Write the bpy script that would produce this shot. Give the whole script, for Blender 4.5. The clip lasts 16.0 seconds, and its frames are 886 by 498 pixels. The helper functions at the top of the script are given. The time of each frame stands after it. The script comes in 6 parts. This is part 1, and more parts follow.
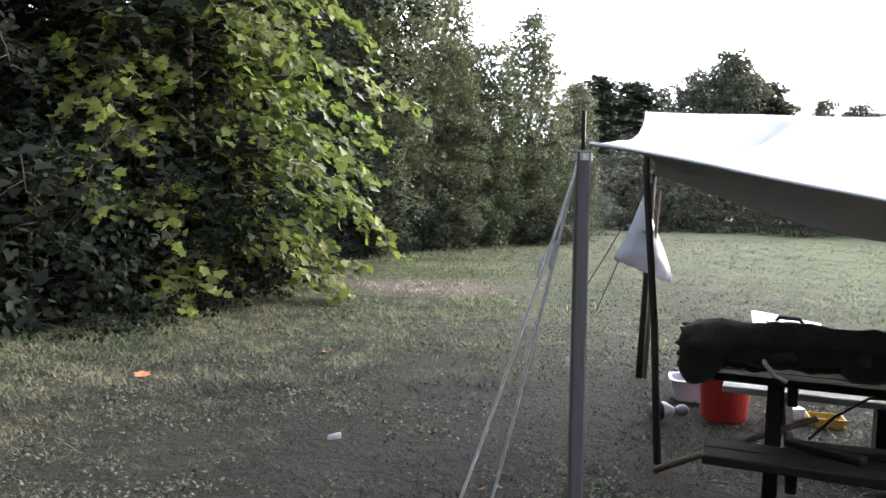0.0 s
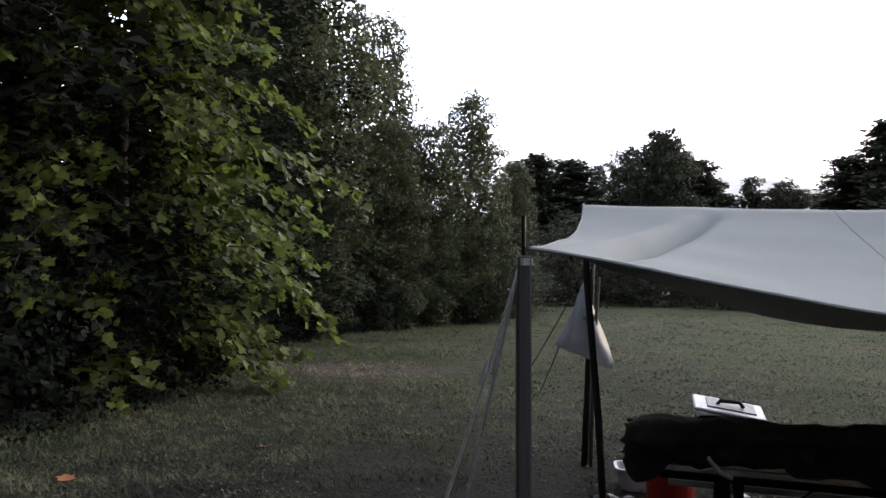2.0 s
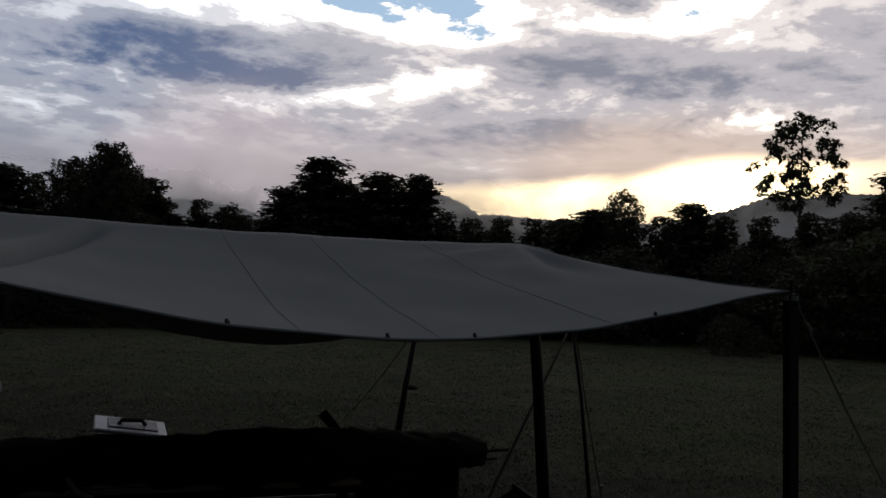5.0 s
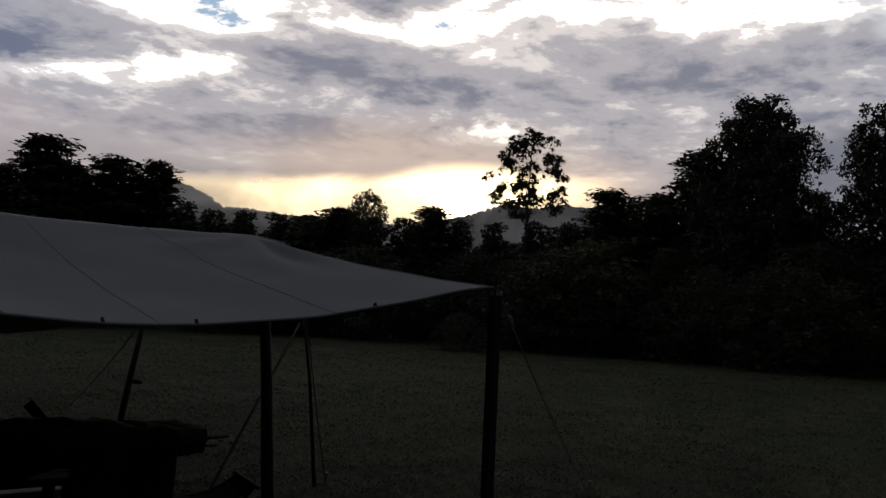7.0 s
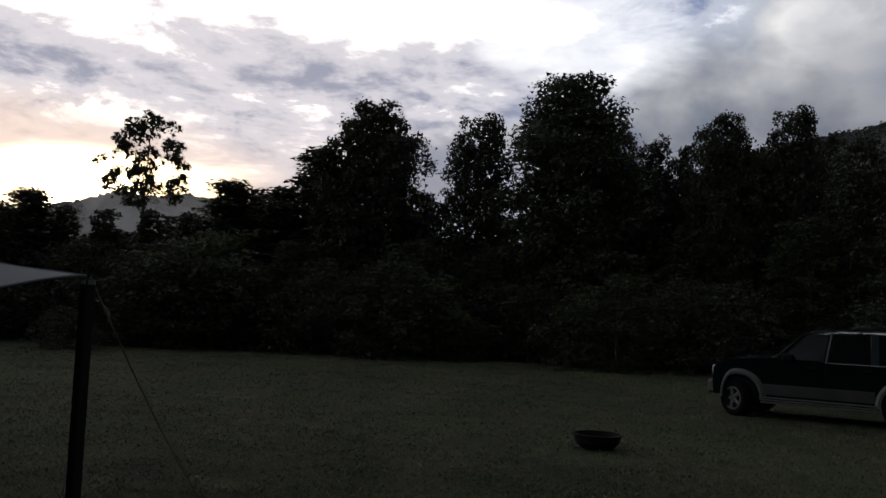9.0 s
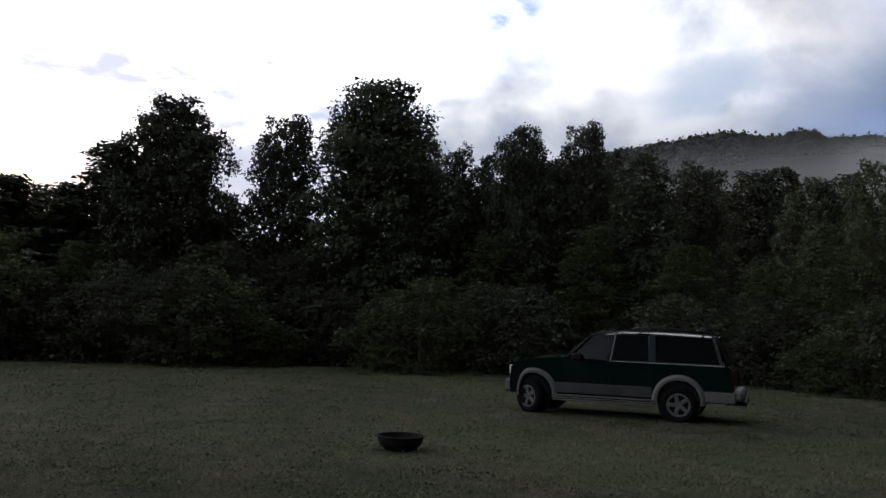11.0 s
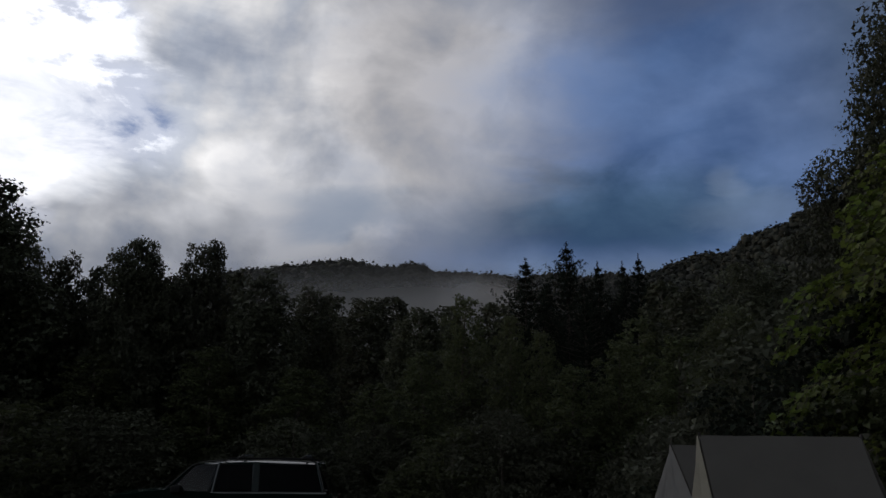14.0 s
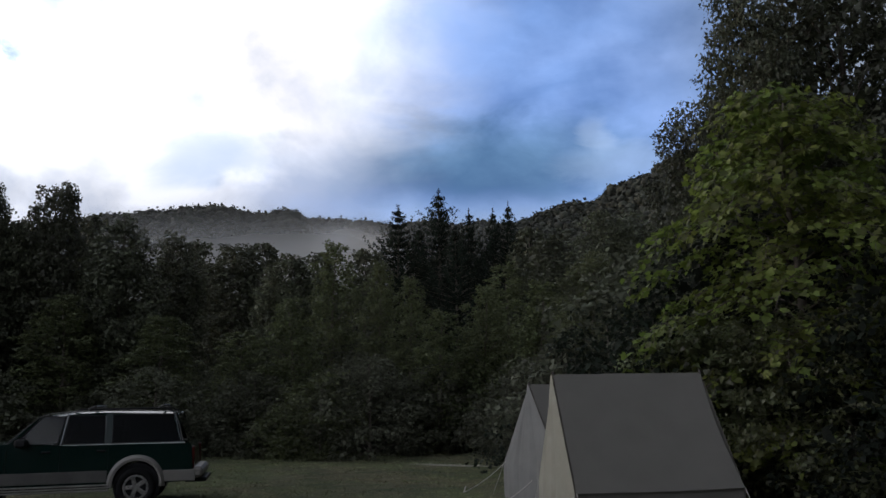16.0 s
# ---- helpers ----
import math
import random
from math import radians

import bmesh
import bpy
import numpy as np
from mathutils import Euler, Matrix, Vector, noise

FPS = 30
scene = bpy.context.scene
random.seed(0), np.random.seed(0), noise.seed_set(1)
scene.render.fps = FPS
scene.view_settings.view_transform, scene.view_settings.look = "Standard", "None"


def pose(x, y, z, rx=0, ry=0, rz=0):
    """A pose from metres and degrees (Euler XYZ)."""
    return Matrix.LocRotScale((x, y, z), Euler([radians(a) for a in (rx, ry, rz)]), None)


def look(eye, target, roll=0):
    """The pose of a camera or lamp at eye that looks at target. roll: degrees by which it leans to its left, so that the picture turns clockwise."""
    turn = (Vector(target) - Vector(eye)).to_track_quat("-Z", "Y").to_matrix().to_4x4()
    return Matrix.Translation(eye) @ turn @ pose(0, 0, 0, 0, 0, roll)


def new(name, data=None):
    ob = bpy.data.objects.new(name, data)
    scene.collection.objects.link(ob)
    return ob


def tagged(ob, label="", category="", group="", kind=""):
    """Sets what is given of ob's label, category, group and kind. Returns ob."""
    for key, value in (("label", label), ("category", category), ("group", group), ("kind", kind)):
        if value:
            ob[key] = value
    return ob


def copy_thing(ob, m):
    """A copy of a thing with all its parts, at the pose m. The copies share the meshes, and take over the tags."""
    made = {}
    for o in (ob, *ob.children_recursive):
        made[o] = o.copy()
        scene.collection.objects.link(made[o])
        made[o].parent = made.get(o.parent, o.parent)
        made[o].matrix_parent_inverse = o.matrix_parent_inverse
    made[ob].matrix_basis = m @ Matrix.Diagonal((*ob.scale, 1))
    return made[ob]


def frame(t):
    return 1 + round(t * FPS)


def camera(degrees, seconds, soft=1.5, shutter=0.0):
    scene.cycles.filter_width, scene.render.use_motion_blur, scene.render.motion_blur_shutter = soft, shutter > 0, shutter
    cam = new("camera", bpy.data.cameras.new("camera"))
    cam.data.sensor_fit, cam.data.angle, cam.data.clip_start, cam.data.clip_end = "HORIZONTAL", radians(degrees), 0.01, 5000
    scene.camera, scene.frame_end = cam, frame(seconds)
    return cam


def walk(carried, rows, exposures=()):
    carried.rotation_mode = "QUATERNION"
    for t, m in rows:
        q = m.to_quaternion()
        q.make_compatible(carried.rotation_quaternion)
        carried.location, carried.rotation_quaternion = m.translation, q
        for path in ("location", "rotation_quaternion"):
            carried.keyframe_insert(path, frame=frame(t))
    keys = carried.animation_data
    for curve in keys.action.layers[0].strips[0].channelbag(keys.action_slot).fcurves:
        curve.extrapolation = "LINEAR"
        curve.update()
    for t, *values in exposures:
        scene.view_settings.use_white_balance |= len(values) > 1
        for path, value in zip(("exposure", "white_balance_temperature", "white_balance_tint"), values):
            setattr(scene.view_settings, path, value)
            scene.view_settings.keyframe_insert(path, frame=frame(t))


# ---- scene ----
cam = camera(56.5, 16.0)
PATH = [
    (0, (-0.226, 0.242, 1.575), (-0.294, 2.235, 1.426), 1.7),
    (0.5, (-0.236, 0.244, 1.584), (-0.309, 2.238, 1.45), 2.1),
    (1, (-0.258, 0.262, 1.621), (-0.331, 2.26, 1.592), 2.1),
    (1.5, (-0.277, 0.254, 1.685), (-0.339, 2.252, 1.745), 1.3),
    (2, (-0.225, 0.303, 1.685), (-0.156, 2.301, 1.721), 1.1),
    (2.5, (-0.154, 0.355, 1.681), (0.126, 2.335, 1.713), 0.1),
    (3, (-0.096, 0.34, 1.685), (0.344, 2.289, 1.771), 0.6),
    (3.5, (-0.008, 0.325, 1.675), (0.669, 2.206, 1.722), -0.5),
    (4, (0.066, 0.342, 1.678), (0.988, 2.116, 1.751), -0.1),
    (4.5, (0.114, 0.273, 1.674), (1.233, 1.927, 1.782), 1.2),
    (7, (0.047, 0.012, 1.633), (1.706, 1.121, 1.774), 3.2),
    (7.5, (0.041, -0.043, 1.637), (1.839, 0.812, 1.822), 3.5),
    (8, (0.005, -0.071, 1.641), (1.875, 0.615, 1.826), 2.4),
    (8.5, (0.029, -0.094, 1.634), (1.965, 0.374, 1.808), 2.6),
    (9, (0.119, -0.059, 1.620), (2.093, 0.217, 1.788), 2.5),
    (9.5, (0.122, -0.074, 1.607), (2.112, 0.046, 1.772), 2.6),
    (12, (0.186, -0.059, 1.616), (2.135, -0.463, 1.814), 1.7),
    (12.5, (0.188, -0.067, 1.63), (2.099, -0.619, 1.839), 1.8),
    (13, (0.141, -0.18, 1.656), (1.978, -0.905, 1.967), 0.8),
    (13.5, (0.147, -0.23, 1.703), (1.886, -1.135, 2.102), -0.0),
    (14, (0.124, -0.297, 1.703), (1.779, -1.303, 2.202), 0.3),
    (14.5, (0.108, -0.329, 1.694), (1.682, -1.441, 2.229), -0.8),
    (15, (0.121, -0.362, 1.691), (1.695, -1.506, 2.153), -1.4),
    (15.5, (0.158, -0.445, 1.692), (1.727, -1.621, 2.084), -1.1),
    (16, (0.117, -0.522, 1.68), (1.619, -1.789, 2.051), -1.3),
]
EXPOSURES = [
    (0.0, 3.1), (0.5, 3.15), (1.0, 3.1), (1.5, 2.3), (2.0, 1.15), (2.5, 0.05), (3.0, -0.6), (3.5, -1.4), (4.0, -2.05), (4.5, -2.15),
    (7.0, -2.35), (7.5, -2.45), (8.0, -2.45), (8.5, -2.2), (9.0, -1.65), (9.5, -1.25), (12.0, -0.3), (12.5, -0.3), (13.0, -0.45), (13.5, -1.05),
    (14.0, -1.5), (14.5, -1.35), (15.0, -0.9), (15.5, -0.4), (16.0, -0.1),
]
walk(cam, [(t, look(eye, target, roll)) for t, eye, target, roll in PATH], EXPOSURES)

# ---- light: the sun stands low behind broken cloud over the far trees ----
SUN_AZ, SUN_EL = radians(58.4), radians(7.4)
SUN_DIR = Vector((math.sin(SUN_AZ) * math.cos(SUN_EL), math.cos(SUN_AZ) * math.cos(SUN_EL), math.sin(SUN_EL)))


def node(tree, kind, links=(), **values):
    """A node with attributes and input values; links are (input, socket)."""
    n = tree.nodes.new(kind)
    for key, value in values.items():
        if key.startswith("i_"):
            n.inputs[key[2:].replace("_", " ")].default_value = value
        else:
            setattr(n, key, value)
    for slot, socket in links:
        tree.links.new(socket, n.inputs[slot])
    return n


def maths(tree, op, a, b=None, clamp=False):
    n = tree.nodes.new("ShaderNodeMath")
    n.operation, n.use_clamp = op, clamp
    for k, v in enumerate((a, b)):
        if v is None:
            continue
        if isinstance(v, (int, float)):
            n.inputs[k].default_value = v
        else:
            tree.links.new(v, n.inputs[k])
    return n.outputs[0]


def vmaths(tree, op, a, b):
    n = tree.nodes.new("ShaderNodeVectorMath")
    n.operation = op
    for k, v in enumerate((a, b)):
        if isinstance(v, (tuple, Vector)):
            n.inputs[k].default_value = v
        else:
            tree.links.new(v, n.inputs[k])
    return n.outputs["Value" if op in ("DOT_PRODUCT", "DISTANCE") else "Vector"]


def step(tree, value, low, high, to_low=0.0, to_high=1.0):
    n = tree.nodes.new("ShaderNodeMapRange")
    n.interpolation_type = "SMOOTHSTEP"
    tree.links.new(value, n.inputs[0])
    for k, v in enumerate((low, high, to_low, to_high)):
        n.inputs[k + 1].default_value = v
    return n.outputs[0]


def ramp(tree, value, low, high, to_low=0.0, to_high=1.0):
    n = tree.nodes.new("ShaderNodeMapRange")
    tree.links.new(value, n.inputs[0])
    for k, v in enumerate((low, high, to_low, to_high)):
        n.inputs[k + 1].default_value = v
    return n.outputs[0]


def mixed(tree, fac, a, b, blend="MIX"):
    n = tree.nodes.new("ShaderNodeMix")
    n.data_type, n.blend_type = "RGBA", blend
    for k, v in ((0, fac), (6, a), (7, b)):
        if isinstance(v, (int, float)):
            n.inputs[k].default_value = v
        elif isinstance(v, tuple):
            n.inputs[k].default_value = (*v, 1) if len(v) == 3 else v
        else:
            tree.links.new(v, n.inputs[k])
    return n.outputs[2]


def direction(az, el):
    a, e = radians(az), radians(el)
    return (math.sin(a) * math.cos(e), math.cos(a) * math.cos(e), math.sin(e))


def build_world():
    world = bpy.data.worlds.new("world")
    scene.world = world
    world.use_nodes = True
    t = world.node_tree
    t.nodes.clear()
    sky = node(t, "ShaderNodeTexSky", sky_type="NISHITA", sun_disc=False, sun_elevation=SUN_EL, sun_rotation=SUN_AZ, altitude=200.0)
    ray = node(t, "ShaderNodeTexCoord").outputs["Generated"]
    parts = node(t, "ShaderNodeSeparateXYZ", [("Vector", ray)])
    z = parts.outputs["Z"]
    flat = maths(t, "ADD", maths(t, "MAXIMUM", z, 0.0), 0.10)
    plane = node(t, "ShaderNodeCombineXYZ", [("X", maths(t, "DIVIDE", parts.outputs["X"], flat)), ("Y", maths(t, "DIVIDE", parts.outputs["Y"], flat))]).outputs[0]
    near_sun = vmaths(t, "DOT_PRODUCT", ray, SUN_DIR)
    az = maths(t, "MULTIPLY", maths(t, "ARCTAN2", parts.outputs["X"], parts.outputs["Y"]), 57.2958)
    el = maths(t, "MULTIPLY", maths(t, "ARCSINE", z), 57.2958)

    def cloud_noise(vector, scale, detail, rough, twist=0.0):
        return node(t, "ShaderNodeTexNoise", [("Vector", vector)], i_Scale=scale, i_Detail=detail, i_Roughness=rough, i_Distortion=twist).outputs[0]

    def shifted(value, field, amount):
        return maths(t, "ADD", value, maths(t, "MULTIPLY", maths(t, "SUBTRACT", field, 0.5), amount))

    def times(a, b):
        return maths(t, "MULTIPLY", a, b)

    level = node(t, "ShaderNodeMapping", [("Vector", ray)], i_Scale=(1.0, 1.0, 2.6)).outputs[0]
    aside = node(t, "ShaderNodeMapping", [("Vector", ray)], i_Location=(7.3, 2.1, 4.4), i_Scale=(1.0, 1.0, 2.0)).outputs[0]
    sheet_big = cloud_noise(plane, 0.75, 5.0, 0.55, 0.3)
    ripple = cloud_noise(plane, 3.0, 9.0, 0.62, 0.35)
    wisp = cloud_noise(level, 9.0, 9.0, 0.62, 0.5)
    swirl = cloud_noise(level, 3.0, 8.0, 0.56, 0.4)
    roll = cloud_noise(aside, 5.5, 9.0, 0.55, 0.35)
    puff = node(t, "ShaderNodeTexVoronoi", [("Vector", node(t, "ShaderNodeMapping", [("Vector", vmaths(t, "ADD", ray, node(t, "ShaderNodeVectorMath", [("Vector", node(t, "ShaderNodeTexNoise", [("Vector", ray)], i_Scale=9.0, i_Detail=4.0).outputs["Color"])], operation="SCALE", i_Scale=0.10).outputs[0]))], i_Scale=(1.0, 1.0, 1.5)).outputs[0])],
                feature="SMOOTH_F1", i_Scale=8.0, i_Detail=3.0, i_Roughness=0.5, i_Smoothness=0.6, normalize=True).outputs["Distance"]
    # relief of the cloud heaps, lit from the sun's side
    round_ = node(t, "ShaderNodeMapping", [("Vector", ray)], i_Location=(1.7, 5.2, 0.6), i_Scale=(1.0, 1.0, 1.25)).outputs[0]
    toward = node(t, "ShaderNodeVectorMath", [("Vector", round_)], operation="ADD").outputs[0]
    toward.node.inputs[1].default_value = (SUN_DIR.x * 0.035, SUN_DIR.y * 0.035, 0.05)
    lump, lump_lit = cloud_noise(round_, 5.5, 6.0, 0.50, 0.2), cloud_noise(toward, 5.5, 6.0, 0.50, 0.2)
    heaped = maths(t, "SUBTRACT", lump, lump_lit)
    flat_az, flat_el = shifted(az, sheet_big, 10.0), shifted(el, wisp, 3.0)
    torn_az, torn_el = shifted(shifted(az, roll, 14.0), puff, -9.0), shifted(shifted(el, swirl, 7.0), puff, -4.0)
    soft_az, soft_el = shifted(az, swirl, 16.0), shifted(el, roll, 7.0)

    def blob(u, v, a0, e0, wide, tall, lean=0.0, hard=0.0):
        """One in the middle of an oval of the sky, in degrees, falling to nought at its rim."""
        a = maths(t, "DIVIDE", maths(t, "SUBTRACT", u, a0), wide)
        b = maths(t, "DIVIDE", maths(t, "SUBTRACT", maths(t, "SUBTRACT", v, e0), maths(t, "MULTIPLY", maths(t, "SUBTRACT", u, a0), lean)), tall)
        return step(t, maths(t, "ADD", times(a, a), times(b, b)), hard, 1.0, 1.0, 0.0)

    # ---- the broken layer cloud round the sun: thin places bright, thick ones grey ----
    thick = maths(t, "ADD", maths(t, "ADD", times(sheet_big, 0.22), times(ripple, 0.42)), times(wisp, 0.36))
    thick = shifted(maths(t, "ADD", times(maths(t, "SUBTRACT", thick, 0.5), 1.25), 0.52), swirl, 0.10)
    thick = shifted(thick, cloud_noise(plane, 8.0, 7.0, 0.62, 0.2), 0.26)
    for a0, e0, wide, tall, lean, amount in (
        (20, 15.6, 19, 2.2, 0.02, 0.16), (47, 16.0, 10, 3.0, 0.0, 0.10), (60, 14.6, 14, 2.6, 0.02, 0.10), (80, 15.6, 16, 3.2, 0.0, 0.10), (48, 11.5, 16, 2.2, 0.03, 0.10),
        (20, 19.2, 16, 1.9, 0.0, -0.16), (35, 19.8, 9, 3.2, -0.15, -0.26), (33, 14.2, 9, 1.5, 0.12, -0.12), (51, 19.0, 8, 1.6, 0.0, -0.10), (77, 20.5, 22, 2.6, 0.0, -0.17), (80, 25.0, 40, 4.0, 0.0, -0.10),
        (58.5, 11.9, 5.0, 0.8, 0.02, -0.15), (80, 14.0, 4.0, 0.5, 0.05, -0.10),
    ):
        thick = maths(t, "ADD", thick, times(blob(flat_az, flat_el, a0, e0, wide, tall, lean), amount))
    glow = step(t, near_sun, 0.72, 0.99)
    white = mixed(t, glow, (4.6, 4.8, 5.2), (7.6, 7.0, 6.4))
    pale = mixed(t, glow, (3.1, 3.2, 3.5), (3.9, 3.6, 3.5))
    grey = mixed(t, glow, (1.65, 1.78, 2.15), (2.35, 2.22, 2.35))
    dark = mixed(t, glow, (0.46, 0.66, 1.20), (1.15, 1.18, 1.45))
    layer = mixed(t, step(t, thick, 0.395, 0.435), white, pale)
    layer = mixed(t, step(t, thick, 0.45, 0.53), layer, grey)
    layer = mixed(t, step(t, thick, 0.54, 0.70), layer, dark)
    clear = mixed(t, 0.75, mixed(t, 1.0, sky.outputs[0], (0.12, 0.12, 0.12), "MULTIPLY"), (2.2, 3.1, 4.2))
    layer = mixed(t, times(step(t, thick, 0.28, 0.23), step(t, az, 78.0, 90.0, 1.0, 0.15)), layer, clear)
    # low down the layers run together into a mauve haze
    layer = mixed(t, times(step(t, flat_el, 7.5, 14.0, 1.0, 0.0), 0.85), layer, mixed(t, glow, (1.5, 1.5, 1.75), (2.5, 2.15, 2.1)))
    layer = mixed(t, times(blob(soft_az, soft_el, 23, 9, 9, 5), 0.6), layer, (2.4, 2.05, 2.15))
    # a smooth blue-grey wedge of rain cloud beside the glow
    layer = mixed(t, times(blob(torn_az, torn_el, 90, 9.0, 17, 6.5, 0.12, 0.4), 0.85), layer, mixed(t, ramp(t, swirl, 0.35, 0.65), (0.62, 0.70, 0.92), (1.05, 1.10, 1.3)))

    # ---- away from the sun: a heaped cloud with a bright torn rim, then blue rain cloud ----
    heap = mixed(t, ramp(t, maths(t, "ADD", times(puff, 0.5), times(roll, 0.7)), 0.42, 0.72), mixed(t, step(t, az, 101.0, 115.0), (2.3, 2.3, 2.35), (1.5, 1.5, 1.56)), (0.72, 0.82, 1.05))
    heap = mixed(t, step(t, shifted(el, swirl, 8.0), 12.0, 20.0, 0.85, 0.0), heap, mixed(t, ramp(t, roll, 0.35, 0.65), (0.40, 0.46, 0.61), (0.66, 0.69, 0.79)))
    heap = mixed(t, times(blob(soft_az, soft_el, 114, 17.0, 9, 2.6), 0.65), heap, (0.42, 0.55, 0.78))
    heap = mixed(t, times(blob(soft_az, soft_el, 119, 25, 8, 11), 0.75), heap, mixed(t, ramp(t, roll, 0.3, 0.7), (0.90, 0.90, 0.98), (1.25, 1.20, 1.2)))
    rain = mixed(t, ramp(t, maths(t, "ADD", times(swirl, 0.6), times(roll, 0.4)), 0.36, 0.64), (0.145, 0.285, 0.64), (0.34, 0.535, 1.03))
    rain = mixed(t, times(blob(soft_az, soft_el, 133, 16.6, 17, 4.2), 0.85), rain, mixed(t, ramp(t, roll, 0.36, 0.64), (0.05, 0.125, 0.26), (0.12, 0.25, 0.43)))
    rain = mixed(t, times(blob(soft_az, soft_el, 135, 32, 15, 4.5), 0.5), rain, (0.22, 0.25, 0.36))
    rain = mixed(t, times(step(t, shifted(el, roll, 4.0), 10.5, 15.0, 1.0, 0.0), 0.75), rain, (0.52, 0.66, 0.86))
    rain = mixed(t, times(blob(shifted(az, wisp, 4.0), shifted(el, wisp, 2.0), 141.3, 18.0, 1.8, 1.6), 0.22), rain, (0.75, 0.90, 1.15))
    rain = mixed(t, times(blob(shifted(az, wisp, 6.0), shifted(el, wisp, 2.0), 143.0, 16.0, 6.0, 1.8), 0.25), rain, (0.62, 0.80, 1.10))
    rain = mixed(t, times(step(t, az, 146.0, 156.0), 0.6), rain, (0.30, 0.48, 0.74))
    edge = shifted(shifted(maths(t, "ADD", az, times(step(t, el, 12.0, 24.0, 1.0, 0.0), 7.0)), swirl, 15.0), puff, -4.0)
    storm = mixed(t, step(t, edge, 119.0, 137.0), heap, rain)
    for low, high, tone, share in ((0.0, 0.10, (1.40, 1.38, 1.35), 0.75), (0.0, -0.10, (0.62, 0.68, 0.78), 0.75)):
        storm = mixed(t, times(ramp(t, heaped, low, high), times(step(t, edge, 114.0, 132.0, 1.0, 0.45), share)), storm, mixed(t, 1.0, storm, tone, "MULTIPLY"))
    rim = maths(t, "ADD", torn_az, times(step(t, el, 13.0, 21.0, 1.0, 0.0), 9.0))
    layer = mixed(t, step(t, rim, 100.0, 104.5), layer, storm)
    layer = mixed(t, times(blob(soft_az, soft_el, 90, 21, 9, 6, 0.0, 0.3), 0.6), layer, mixed(t, ramp(t, wisp, 0.35, 0.65), (4.2, 4.2, 4.3), (3.0, 3.1, 3.3)))

    # sky behind the camp and overhead, darkened out of view to cut fill light
    behind = step(t, vmaths(t, "DOT_PRODUCT", ray, direction(225, 25)), 0.22, 0.60)
    layer = mixed(t, behind, layer, mixed(t, ramp(t, roll, 0.36, 0.64), (0.13, 0.145, 0.18), (0.30, 0.315, 0.35)))
    layer = mixed(t, times(step(t, z, 0.48, 0.70), 0.85), layer, (0.29, 0.315, 0.37))

    # ---- the low gap where the sun stands ----
    layer = mixed(t, times(blob(flat_az, flat_el, 56, 8.6, 17, 5.0), 0.4), layer, (4.2, 3.0, 2.1))
    gap_el = shifted(shifted(el, wisp, 1.6), ripple, 0.8)
    top = maths(t, "SUBTRACT", gap_el, times(step(t, az, 36.0, 60.0), 1.6))
    gap = times(step(t, top, 7.0, 8.2, 1.0, 0.0), times(step(t, az, 31.0, 45.0), step(t, az, 62.0, 70.0, 1.0, 0.0)))
    layer = mixed(t, gap, layer, (12.0, 9.2, 5.6))
    layer = mixed(t, blob(az, el, 58.4, 7.4, 8.0, 3.0), layer, (17.0, 12.5, 7.0))
    layer = mixed(t, blob(az, el, 58.4, 7.2, 3.6, 2.0), layer, (40.0, 30.0, 18.0))
    back = node(t, "ShaderNodeBackground", [("Color", layer)], i_Strength=1.0)
    node(t, "ShaderNodeOutputWorld", [("Surface", back.outputs[0])])


build_world()
sun = new("sun", bpy.data.lights.new("sun", "SUN"))
sun.data.energy, sun.data.angle, sun.data.color = 1.2, radians(12), (1.0, 0.82, 0.6)
sun.matrix_world = look(SUN_DIR * 100, (0, 0, 0))


